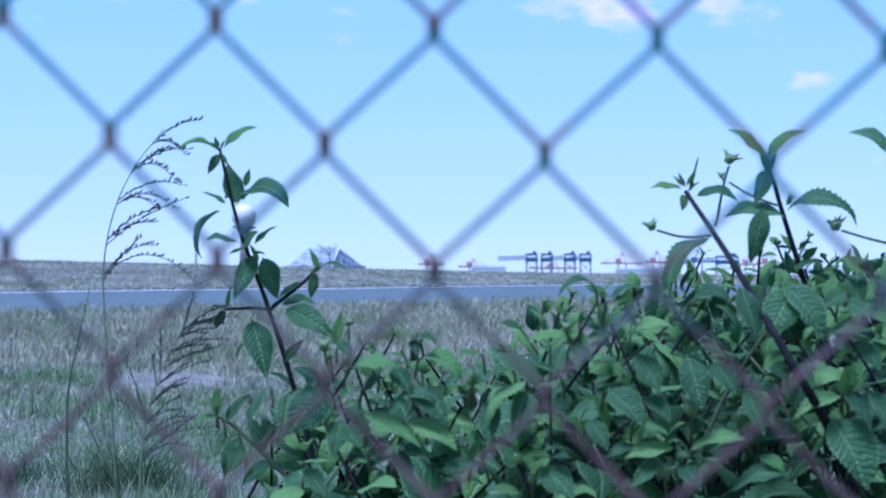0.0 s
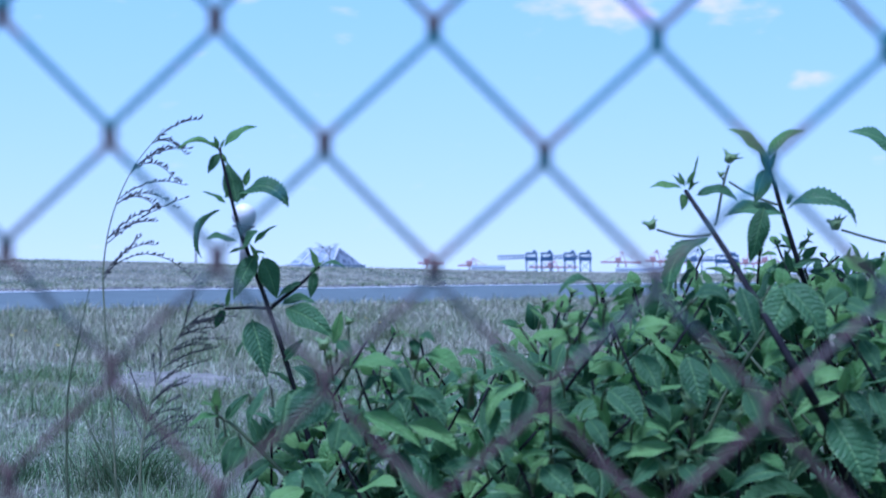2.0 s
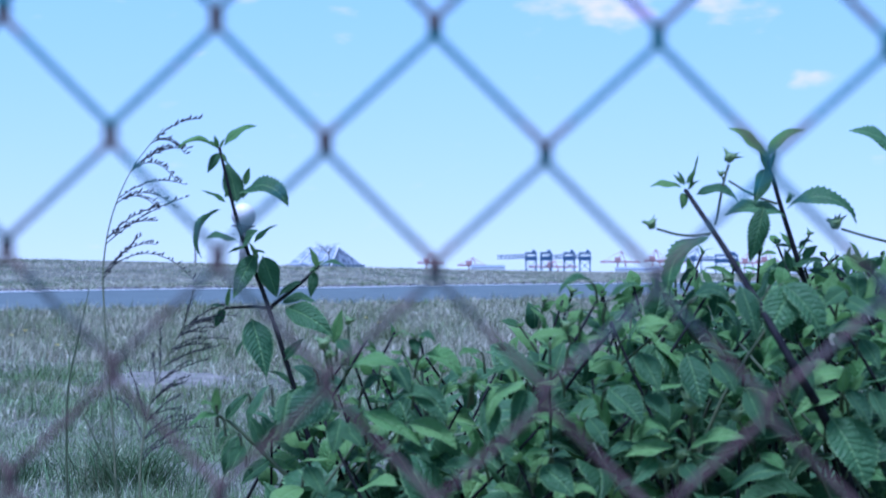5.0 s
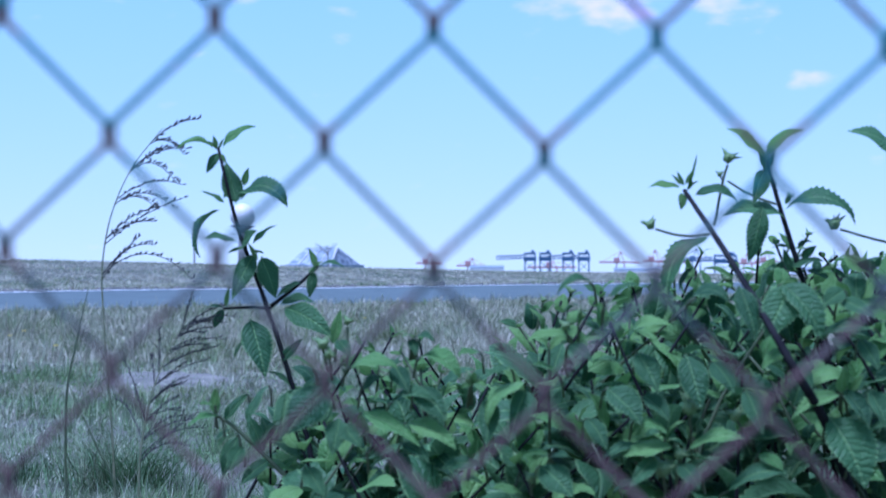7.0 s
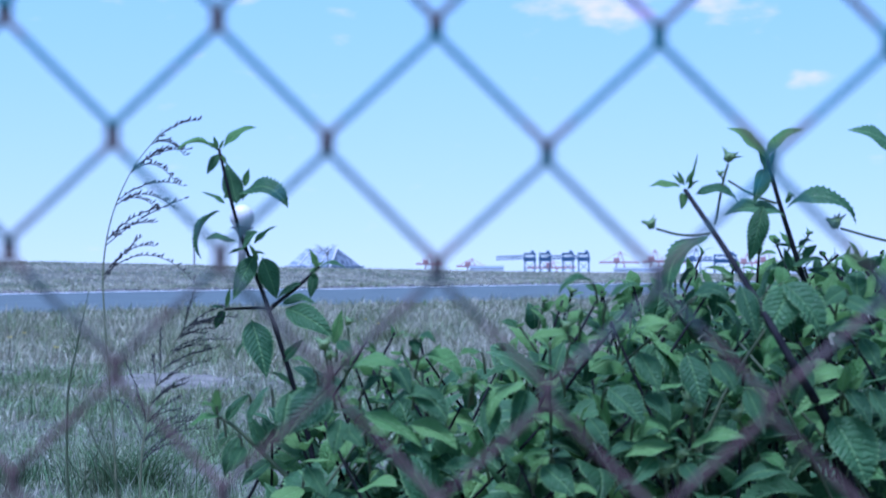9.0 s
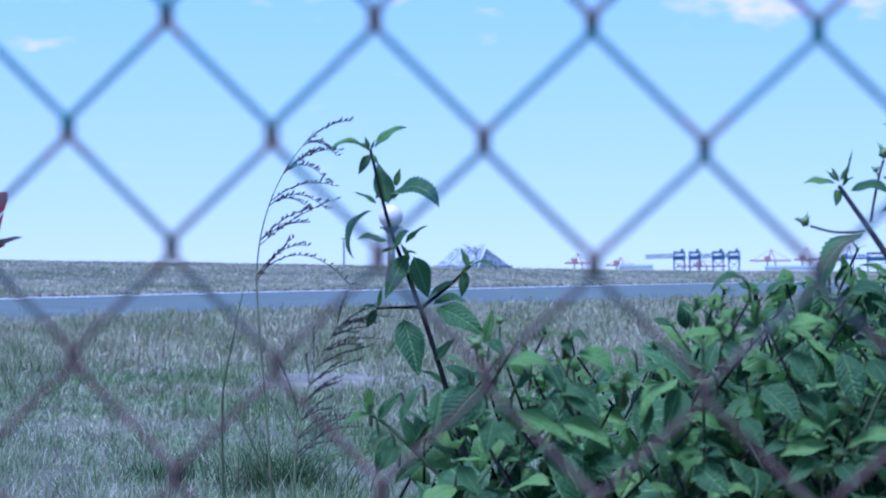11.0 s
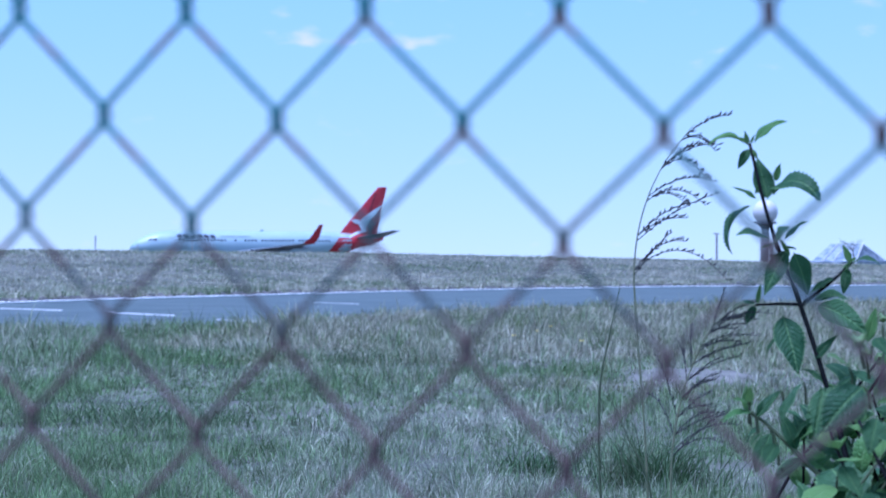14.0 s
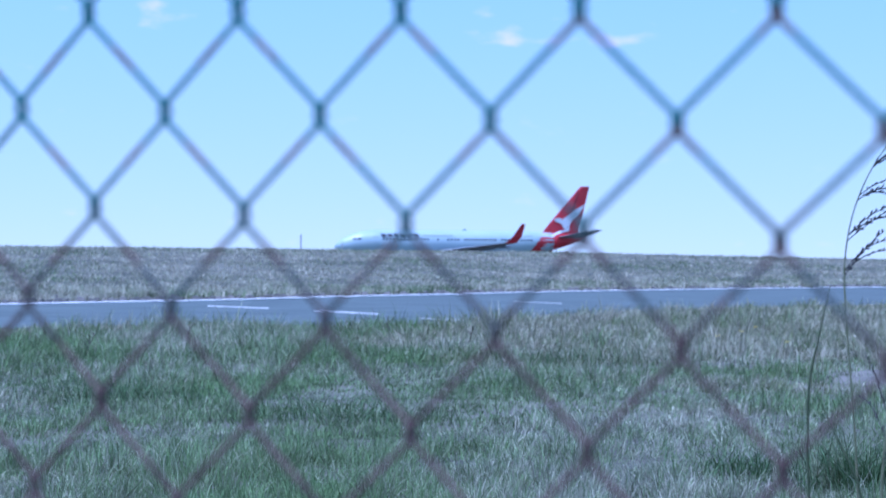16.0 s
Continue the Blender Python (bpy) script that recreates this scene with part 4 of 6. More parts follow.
hero(crown, 162.5, 58.5, 157.9, 68.3, "c", 8, True, 0.518, 0, 1.25, 0)
hero(crown, 166.3, 56.2, 167.8, 66.1, "c", 8, True, 0.518, 0, 1.25, 1)
hero(crown, 164.7, 55.4, 173.1, 61.5, "v", 35, True, 0.63, 0, 1.25, 2)
hero(crown, 170.1, 52.4, 197.4, 44.8, "v", 95, False, 0.9, 0, 1.25, 3)
hero(crown, 178.8, 24.3, 156.8, -19.7, "l", 95, False, 1.035, -0.01, 1.25, 0)
hero(crown, 215.6, 44.8, 205.7, 6.8, "c", 35, False, 0.66, 0, 1.25, 1)
hero(crown, 195.9, -4.9, 174.2, 1.5, "v", 60, True, 0.81, 0, 1.25, 2)
hero(crown, 168.5, 3.8, 161.0, -12.9, "l", 60, False, 0.81, 0, 1.25, 3)
hero(crown, 192.8, -13.7, 159.8, -29.6, "v", 95, False, 0.81, -0.01, 1.25, 0)
hero(crown, 199.7, -11.8, 209.9, -39.5, "c", 35, False, 0.999, 0.02, 1.25, 1)
hero(crown, 204.2, -6.1, 192.1, 5.3, "c", 35, True, 0.592, 0, 1.25, 2)
hero(crown, 207.3, -13.7, 192.1, -21.3, "v", 60, False, 0.81, 0, 1.25, 3)
hero(crown, 184.5, -6.1, 181.4, -28.8, "c", 35, False, 0.888, 0.02, 1.25, 0)
hero(crown, 176.9, -21.3, 167.4, -44.0, "c", 60, False, 0.888, 0.02, 1.25, 1)
hero(crown, 211.1, -15.6, 200.4, -12.1, "v", 60, True, 0.9, 0, 1.25, 2)
hero(crown, 214.9, -28.8, 195.9, -40.2, "v", 60, False, 0.9, 0, 1.25, 3)
hero(crown, 188.3, -28.8, 207.3, -59.2, "c", 60, False, 0.888, 0, 1.25, 0)
hero(crown, 217.9, 76.7, 189.8, 95.3, "v", 60, True, 0.765, 0, 1.27, 1)
hero(crown, 218.6, 78.2, 245.2, 94.1, "v", 60, True, 0.765, 0, 1.27, 2)
hero(crown, 217.5, 67.6, 211.1, 84.3, "c", 8, True, 0.518, 0, 1.27, 3)
hero(crown, 218.3, 67.6, 224.0, 83.5, "c", 8, True, 0.518, 0, 1.27, 0)
hero(crown, 217.9, 66.1, 217.5, 82.8, "c", 8, True, 0.592, 0, 1.27, 1)
hero(crown, 216.0, 69.8, 208.8, 46.3, "c", 35, False, 0.925, -0.01, 1.27, 2)
hero(crown, 230.0, 38.0, 188.7, 34.9, "v", 60, False, 1.08, -0.015, 1.27, 3)
hero(crown, 230.8, 42.9, 275.6, 25.4, "v", 130, False, 0.855, -0.01, 1.27, 0)
hero(crown, 230.8, 46.3, 234.6, 53.9, "c", 8, True, 0.74, 0, 1.27, 1)
hero(crown, 234.6, 16.7, 221.7, 15.9, "v", 60, False, 0.81, 0, 1.27, 2)
hero(crown, 239.5, 15.9, 249.0, 19.0, "u", 130, False, 0.9, 0, 1.27, 3)
hero(crown, 241.4, 9.9, 251.7, 18.2, "c", 35, False, 0.962, 0, 1.27, 0)
hero(crown, 234.6, 4.2, 257.4, 6.5, "v", 60, False, 0.99, -0.01, 1.27, 1)
hero(crown, 234.6, 0.8, 229.3, 16.7, "c", 8, False, 0.888, 0, 1.27, 2)
hero(crown, 219.4, -8.4, 222.8, 3.0, "c", 35, True, 0.814, 0, 1.27, 3)
hero(crown, 226.2, -6.1, 214.9, 1.5, "v", 35, True, 0.81, 0, 1.27, 0)
hero(crown, 233.8, -2.3, 241.4, -13.7, "c", 35, True, 0.814, 0, 1.27, 1)
hero(crown, 223.2, -11.4, 251.3, -47.8, "v", 60, False, 1.035, -0.02, 1.27, 2)
hero(crown, 219.4, -11.4, 233.1, -45.6, "c", 35, False, 1.11, 0.02, 1.27, 3)
hero(crown, 245.2, 1.5, 260.4, -6.1, "v", 60, False, 0.9, 0, 1.27, 0)
hero(crown, 257.4, -9.1, 265.0, -25.8, "c", 35, False, 1.11, 0, 1.27, 1)
hero(crown, 271.8, -6.1, 261.9, -29.6, "c", 35, False, 0.962, 0, 1.27, 2)
hero(crown, 268.0, -28.8, 295.3, -18.2, "v", 35, False, 1.08, 0, 1.27, 3)
hero(crown, 271.0, -5.3, 263.4, 3.8, "c", 35, False, 1.036, 0, 1.27, 0)
hero(crown, 283.9, 0.8, 271.8, 10.6, "v", 95, True, 0.81, 0, 1.27, 1)
hero(crown, 285.8, 2.3, 301.4, 6.1, "v", 60, False, 0.81, 0, 1.27, 2)
hero(crown, 283.2, -38.7, 263.4, -34.9, "v", 60, False, 0.9, 0, 1.27, 3)
hero(crown, 252.8, -28.8, 241.4, -44.0, "c", 35, False, 0.888, 0, 1.27, 0)
hero(crown, 260.4, -44.0, 283.2, -59.2, "v", 60, False, 1.08, 0, 1.27, 1)
hero(crown, 267.2, -4.6, 263.4, 5.3, "c", 8, True, 0.592, 0, 1.27, 2)
hero(crown, 267.2, -4.6, 258.9, 0.8, "v", 35, True, 0.72, 0, 1.27, 3)
stalk(crown, (spot(268.0, -6.1, 1.27), spot(280.5, 1.1, 1.27), spot(300.3, 7.6, 1.27)), 0.0012, 0.0008, M_twig, "stem")
hero(crown, 312.0, 74.4, 270.7, 92.6, "v", 60, False, 0.99, -0.01, 1.25, 1)
hero(crown, 283.2, 5.3, 271.8, 11.0, "u", 60, True, 0.72, 0, 1.25, 2)
hero(crown, 283.2, 4.6, 297.6, 5.3, "u", 60, False, 0.81, 0, 1.25, 3)
stalk(crown, (foot_at(0.32, 1.3, 0.0), spot(324.9, -82.0, 1.25), spot(324.9, 12.9, 1.25), spot(310.5, 74.4, 1.25)), 0.004, 0.0012, M_stem, "stem", thorns=True)
stalk(crown, (spot(179.9, 25.8, 1.25), spot(159.8, 25.4, 1.25), spot(143.5, 29.6, 1.25)), 0.0009, 0.0008, M_twig, "bud_stalk")
bud(crown, spot(140.1, 32.3, 1.25), 0.0075, -40)
stalk(crown, (spot(183.0, 31.9, 1.25), spot(186.0, 47.8, 1.25), spot(189.4, 64.2, 1.25), spot(192.1, 72.9, 1.25)), 0.0009, 0.0008, M_twig, "bud_stalk")
bud(crown, spot(192.5, 77.4, 1.25), 0.0085, 5)
stalk(crown, (spot(189.4, 60.4, 1.25), spot(188.3, 63.0, 1.25), spot(187.1, 65.3, 1.25)), 0.0006, 0.0005, M_twig, "bud_stalk")
bud(crown, spot(186.8, 66.4, 1.25), 0.0042, -20)
stalk(crown, (spot(224.7, 46.3, 1.26), spot(207.3, 52.8, 1.26), spot(192.1, 61.9, 1.26)), 0.0009, 0.0007, M_twig, "bud_stalk")
bud(crown, spot(233.1, 51.6, 1.27), 0.004, 20)
stalk(crown, (spot(317.3, 16.7, 1.25), spot(287.0, 23.9, 1.25), spot(267.6, 29.6, 1.25)), 0.0009, 0.0008, M_twig, "bud_stalk")
bud(crown, spot(263.8, 33.0, 1.25), 0.009, -30)
bud(crown, spot(195.1, -97.2, 1.2), 0.005, 20)
bud(crown, spot(93.4, -28.8, 1.28), 0.006, 10)
bud(crown, spot(116.2, -143.5, 1.2), 0.005, 10)
stalk(crown, (spot(207.3, -116.2, 1.2), spot(199.7, -104.8, 1.2), spot(195.5, -99.1, 1.2)), 0.0009, 0.0008, M_twig, "bud_stalk")
stalk(crown, (spot(89.6, -59.2, 1.28), spot(88.8, -44.0, 1.28), spot(92.6, -30.7, 1.28)), 0.0009, 0.0008, M_twig, "bud_stalk")
stalk(crown, (spot(123.7, -157.9, 1.2), spot(118.1, -150.3, 1.2), spot(116.2, -145.0, 1.2)), 0.0009, 0.0008, M_twig, "bud_stalk")
def leaf_on(plant, u0, v0, u1, v1, facing, curl, young, wide, shape):
    """A leaf at the front of a shrub, on a short stalk that runs back into it."""
    d = 1.1
    hero(plant, u0, v0, u1, v1, facing, curl, young, wide, -0.01, d, shape)
    stalk(plant, (spot(u0, v0, d), spot(u0 - 0.12 * (u1 - u0), v0 - 3, d + 0.02), spot(u0 - 0.2 * (u1 - u0), v0 - 14, d + 0.06)), 0.0006, 0.0009, M_twig, "leaf_stalk", 3, 5)


leaf_on(low_shrub, -116.2, -75.2, -127.5, -107.0, "l", 60, False, 0.75, 1)
leaf_on(low_shrub, -130.6, -80.9, -141.2, -94.5, "l", 60, False, 0.80, 1)
leaf_on(low_shrub, -151.5, -88.8, -150.7, -77.4, "c", 8, True, 0.70, 2)
leaf_on(low_shrub, -152.6, -89.6, -163.2, -88.8, "v", 35, True, 0.70, 3)
leaf_on(low_shrub, -149.6, -95.7, -170.1, -105.5, "v", 60, True, 0.75, 0)
leaf_on(low_shrub, -137.4, -107.8, -151.5, -124.9, "l", 60, False, 0.85, 0)
leaf_on(low_shrub, -133.6, -116.2, -142.7, -133.6, "c", 35, False, 1.00, 3)
leaf_on(low_shrub, -103.3, -79.7, -108.9, -113.1, "c", 35, False, 1.10, 2)
leaf_on(low_shrub, -77.4, -77.4, -103.3, -109.3, "c", 60, False, 1.15, 1)
leaf_on(low_shrub, -68.3, -97.9, -73.6, -123.0, "c", 60, False, 1.00, 1)
leaf_on(low_shrub, -68.7, -101.7, -53.9, -117.7, "c", 35, False, 1.10, 3)
leaf_on(low_shrub, -91.5, -129.8, -78.6, -151.1, "c", 35, False, 1.00, 3)
leaf_on(low_shrub, -69.8, -44.8, -60.7, -58.1, "c", 35, False, 1.00, 3)
leaf_on(low_shrub, -86.5, -65.3, -102.5, -58.5, "u", 60, True, 0.80, 1)
leaf_on(low_shrub, -60.4, -62.3, -28.5, -68.3, "v", 95, True, 0.80, 1)
leaf_on(low_shrub, -53.1, -76.7, -38.7, -69.5, "c", 35, False, 0.90, 1)
leaf_on(low_shrub, -31.9, -62.3, -22.0, -81.2, "c", 35, False, 1.20, 3)
leaf_on(low_shrub, -18.6, -44.0, -4.6, -49.0, "v", 95, False, 0.80, 0)
leaf_on(low_shrub, -18.6, -44.0, -27.7, -44.4, "v", 60, True, 0.75, 0)
leaf_on(low_shrub, -20.1, -44.0, -17.5, -56.2, "c", 35, False, 0.90, 1)
leaf_on(low_shrub, -18.6, -43.7, -17.5, -36.4, "c", 8, True, 0.60, 0)
leaf_on(low_shrub, -13.7, -56.2, 11.8, -74.8, "v", 95, True, 0.85, 2)
leaf_on(low_shrub, -16.7, -77.4, 3.0, -100.2, "c", 60, False, 1.10, 0)
leaf_on(low_shrub, -32.6, -86.5, -4.6, -90.3, "v", 95, False, 0.75, 2)
leaf_on(low_shrub, -53.1, -93.4, -14.4, -118.4, "v", 35, True, 0.80, 3)
leaf_on(low_shrub, -23.5, -100.2, 9.1, -120.7, "v", 60, True, 0.85, 3)
leaf_on(low_shrub, -31.9, -120.0, -19.4, -139.7, "c", 35, False, 1.00, 3)
leaf_on(low_shrub, -26.6, -113.9, -8.7, -129.1, "v", 60, False, 0.90, 3)
leaf_on(low_shrub, -50.9, -120.0, -60.4, -133.6, "l", 60, True, 0.90, 3)
leaf_on(low_shrub, 25.8, -126.8, 0.0, -132.5, "v", 35, False, 0.80, 1)
leaf_on(low_shrub, 19.0, -124.5, 25.4, -110.1, "c", 8, True, 0.70, 2)
leaf_on(low_shrub, 17.5, -122.2, 11.4, -113.9, "c", 8, True, 0.70, 0)
leaf_on(front_shrub, 32.6, -82.0, 29.2, -116.9, "c", 35, False, 0.80, 0)
leaf_on(low_shrub, 25.4, -53.1, 10.2, -56.6, "v", 60, True, 0.75, 1)
leaf_on(low_shrub, 19.4, -74.4, 12.9, -78.6, "v", 35, True, 0.80, 3)
leaf_on(low_shrub, 19.7, -74.4, 22.4, -66.4, "c", 8, True, 0.70, 1)
leaf_on(low_shrub, 20.5, -74.4, 29.6, -78.6, "v", 60, True, 0.80, 2)
leaf_on(front_shrub, 56.2, -73.6, 33.8, -105.5, "l", 95, True, 1.15, 3)
leaf_on(front_shrub, 56.2, -78.2, 45.6, -109.3, "c", 60, False, 1.10, 2)
leaf_on(front_shrub, 46.3, -64.5, 30.4, -71.0, "v", 60, False, 0.80, 3)
leaf_on(front_shrub, 84.3, -41.8, 56.2, -49.0, "v", 60, True, 0.75, 3)
leaf_on(front_shrub, 91.9, -34.9, 93.4, -22.8, "c", 8, True, 0.50, 2)
leaf_on(front_shrub, 78.2, -69.1, 59.6, -63.0, "v", 60, True, 0.85, 3)
leaf_on(front_shrub, 85.8, -47.8, 101.4, -60.0, "c", 35, False, 1.00, 1)
leaf_on(front_shrub, 110.8, -77.4, 133.6, -102.5, "c", 35, False, 1.35, 2)
leaf_on(near_shrub, 131.3, -53.1, 145.0, -80.5, "c", 35, False, 1.10, 0)
leaf_on(near_shrub, 135.1, -82.0, 152.6, -100.2, "c", 35, False, 1.10, 2)
leaf_on(near_shrub, 130.2, -97.9, 151.1, -109.7, "v", 60, True, 0.80, 1)
leaf_on(near_shrub, 150.3, -110.8, 164.0, -99.8, "v", 35, True, 0.80, 2)
leaf_on(front_shrub, 129.8, -113.9, 108.2, -124.9, "v", 35, False, 0.90, 0)
leaf_on(near_shrub, 154.9, -115.8, 122.2, -124.9, "u", 35, True, 0.85, 1)
leaf_on(near_shrub, 142.7, -124.1, 125.3, -144.2, "c", 60, False, 0.90, 2)
leaf_on(front_shrub, 71.4, -121.5, 53.1, -126.0, "v", 60, True, 0.90, 2)
leaf_on(front_shrub, 72.9, -123.7, 86.5, -124.9, "v", 60, False, 0.85, 0)
leaf_on(front_shrub, 66.1, -129.1, 88.1, -151.1, "c", 35, False, 1.30, 0)
leaf_on(front_shrub, 85.8, -144.2, 103.3, -151.1, "u", 60, True, 0.90, 3)
leaf_on(front_shrub, 111.6, -17.8, 133.6, -9.5, "v", 60, False, 0.80, 3)
leaf_on(front_shrub, 110.5, -23.5, 126.4, -17.5, "v", 60, True, 0.80, 0)
leaf_on(front_shrub, 99.5, -6.1, 77.8, -17.5, "v", 95, False, 0.75, 2)
leaf_on(near_shrub, 123.7, -43.3, 156.4, -40.6, "v", 95, True, 0.80, 0)
leaf_on(near_shrub, 167.8, -17.5, 192.5, -23.9, "v", 130, False, 0.85, 3)
leaf_on(near_shrub, 199.7, -8.7, 210.3, -46.3, "c", 35, False, 0.75, 1)
leaf_on(near_shrub, 234.6, -8.0, 217.1, -44.0, "c", 35, False, 1.20, 0)
leaf_on(edge_shrub, 228.1, -7.2, 254.0, -46.3, "c", 60, False, 0.95, 2)
leaf_on(edge_shrub, 270.3, -11.4, 254.3, -23.5, "c", 35, False, 1.00, 3)
leaf_on(edge_shrub, 268.0, -17.5, 291.2, -31.1, "c", 35, False, 1.00, 3)
leaf_on(edge_shrub, 256.2, -40.6, 289.3, -40.2, "v", 60, False, 0.80, 0)
leaf_on(edge_shrub, 280.1, -44.0, 293.1, -65.7, "c", 35, False, 1.00, 0)
leaf_on(near_shrub, 163.6, -54.7, 173.5, -92.2, "c", 35, False, 1.05, 0)
leaf_on(near_shrub, 203.5, -78.2, 215.2, -109.3, "c", 35, False, 0.90, 3)
leaf_on(edge_shrub, 266.5, -81.6, 235.4, -99.5, "v", 60, True, 0.85, 2)
leaf_on(edge_shrub, 269.9, -77.8, 286.6, -104.8, "c", 35, False, 0.90, 2)
leaf_on(edge_shrub, 268.4, -80.5, 270.3, -60.7, "c", 8, True, 0.85, 1)
leaf_on(edge_shrub, 273.7, -78.6, 283.9, -68.3, "c", 8, True, 0.80, 0)
leaf_on(edge_shrub, 260.4, -96.4, 283.2, -145.0, "c", 35, False, 1.45, 2)
leaf_on(edge_shrub, 274.1, -130.6, 297.2, -140.1, "c", 60, True, 1.10, 0)
leaf_on(near_shrub, 165.5, -118.4, 203.8, -113.9, "u", 60, True, 0.85, 0)
leaf_on(near_shrub, 192.1, -146.1, 232.7, -136.7, "u", 60, False, 0.90, 0)
leaf_on(near_shrub, 212.6, -121.5, 228.9, -134.0, "v", 60, True, 0.90, 0)
leaf_on(near_shrub, 181.4, -59.2, 195.9, -82.0, "c", 60, False, 1.00, 1)
leaf_on(near_shrub, 231.9, -51.6, 214.9, -66.8, "v", 60, True, 0.80, 3)
leaf_on(edge_shrub, 233.8, -59.2, 249.0, -78.2, "c", 35, False, 1.00, 2)
leaf_on(edge_shrub, 287.0, -78.2, 297.6, -104.8, "c", 35, False, 1.10, 2)
leaf_on(near_shrub, 159.8, -127.5, 173.1, -146.5, "c", 60, False, 1.00, 1)
leaf_on(front_shrub, 97.2, -97.2, 110.5, -120.0, "c", 60, False, 0.90, 0)
bud(low_shrub, spot(-80.1, -48.2, 1.1), 0.008, -20)
stalk(low_shrub, (spot(-76.3, -65.3, 1.13), spot(-78.2, -57.8, 1.11), spot(-80.1, -49.7, 1.1)), 0.0009, 0.0008, M_twig, "bud_stalk")
bud(low_shrub, spot(-75.9, -54.7, 1.1), 0.007, 25)
stalk(low_shrub, (spot(-72.9, -71.7, 1.13), spot(-74.4, -64.2, 1.11), spot(-75.9, -56.2, 1.1)), 0.0009, 0.0008, M_twig, "bud_stalk")
bud(near_shrub, spot(166.3, -90.3, 1.1), 0.011, 5)
stalk(near_shrub, (spot(167.8, -120.7, 1.13), spot(167.0, -106.5, 1.11), spot(166.3, -91.8, 1.1)), 0.0009, 0.0008, M_twig, "bud_stalk")
bud(near_shrub, spot(148.8, -131.3, 1.1), 0.011, -10)
stalk(near_shrub, (spot(150.3, -154.1, 1.13), spot(149.6, -143.7, 1.11), spot(148.8, -132.8, 1.1)), 0.0009, 0.0008, M_twig, "bud_stalk")
bud(near_shrub, spot(159.4, -121.5, 1.1), 0.008, 15)
stalk(near_shrub, (spot(157.2, -144.2, 1.13), spot(158.3, -133.9, 1.11), spot(159.4, -123.0, 1.1)), 0.0009, 0.0008, M_twig, "bud_stalk")
bud(near_shrub, spot(197.0, -95.7, 1.1), 0.008, -30)
stalk(near_shrub, (spot(208.4, -114.6, 1.13), spot(202.7, -106.1, 1.11), spot(197.0, -97.2, 1.1)), 0.0009, 0.0008, M_twig, "bud_stalk")
bud(low_shrub, spot(19.4, -71.4, 1.1), 0.007, 10)
stalk(low_shrub, (spot(17.1, -90.3, 1.13), spot(18.2, -81.9, 1.11), spot(19.4, -72.9, 1.1)), 0.0009, 0.0008, M_twig, "bud_stalk")
bud(front_shrub, spot(82.8, -35.7, 1.1), 0.006, -15)
stalk(front_shrub, (spot(85.8, -47.1, 1.13), spot(84.3, -42.4, 1.11), spot(82.8, -37.2, 1.1)), 0.0009, 0.0008, M_twig, "bud_stalk")
bud(front_shrub, spot(59.2, -137.4, 1.1), 0.006, 0)
stalk(front_shrub, (spot(60.4, -148.8, 1.13), spot(59.8, -144.1, 1.11), spot(59.2, -138.9, 1.1)), 0.0009, 0.0008, M_twig, "bud_stalk")


# ---- seeding grass stalks ----
def seed_branch(plant, base, way, length, droop, rnd, fat=1.0):
    """A fine side branch set with dark spikelets."""
    base, way = Vector(base), Vector(way).normalized()
    n = 9
    pts = [base + way * length * k / n + Vector((0, 0, -droop * length * (k / n) ** 2)) for k in range(n + 1)]
    bm = tube([p - plant.location for p in pts], [GROWTH * (0.0004 - 0.00015 * k / n) for k in range(n + 1)], 4)
    for k in range(2, 2 * n + 1):
        q = pts[k // 2].lerp(pts[min(k // 2 + 1, n)], 0.5 * (k % 2)) - plant.location
        dirv = (way + Vector((rnd.uniform(-0.5, 0.5), rnd.uniform(-0.5, 0.5), rnd.uniform(-0.6, 0.5)))).normalized()
        s, t, r = dirv.orthogonal().normalized(), dirv.cross(dirv.orthogonal()).normalized(), fat * GROWTH * rnd.uniform(0.0006, 0.0011)
        long = GROWTH * rnd.uniform(0.003, 0.0054)
        a, b = bm.verts.new(q), bm.verts.new(q + dirv * long)
        ring = [bm.verts.new(q + dirv * long * 0.45 + v * r) for v in (s, t, -s, -t)]
        for i in range(4):
            bm.faces.new((a, ring[(i + 1) % 4], ring[i]))
            bm.faces.new((b, ring[i], ring[(i + 1) % 4]))
    return part("seed_branch", bm, M_seed, plant)


def grass_stalk(points, label, first, count, long, rise, droop, seed, fat=1.0):
    """A bent stalk whose fine branches leave it in loose whorls, sweep up along it and arch over."""
    foot = Vector(points[0])
    plant = thing("grass_stalk", foot, label, "grass stalk", "seeding grass")
    line = spline(points, 10)
    n = len(line)
    part("stem", tube([p - foot for p in line], [GROWTH * (0.001 - 0.0007 * k / n) for k in range(n)], 5), M_straw_stem, plant, smooth=True)
    rnd = random.Random(seed)
    for k in range(count):
        f = first + (0.985 - first) * (k - k % 3 * 0.8) / (count - 1)
        i = min(n - 2, int(f * (n - 1)))
        along = (line[i + 1] - line[i]).normalized()
        far = (f - first) / (1 - first)
        out = Vector((rnd.uniform(0.35, 1.2) if rnd.random() < 0.85 else -0.4, rnd.uniform(-0.4, 0.4), rnd.uniform(-0.1, 0.3)))
        seed_branch(plant, line[i], along * rise * rnd.uniform(0.6, 1.3) + out, GROWTH * long * (1.1 - 0.5 * far) * rnd.uniform(0.55, 1.25), droop * rnd.uniform(0.3, 1.5), rnd, fat)
    return plant


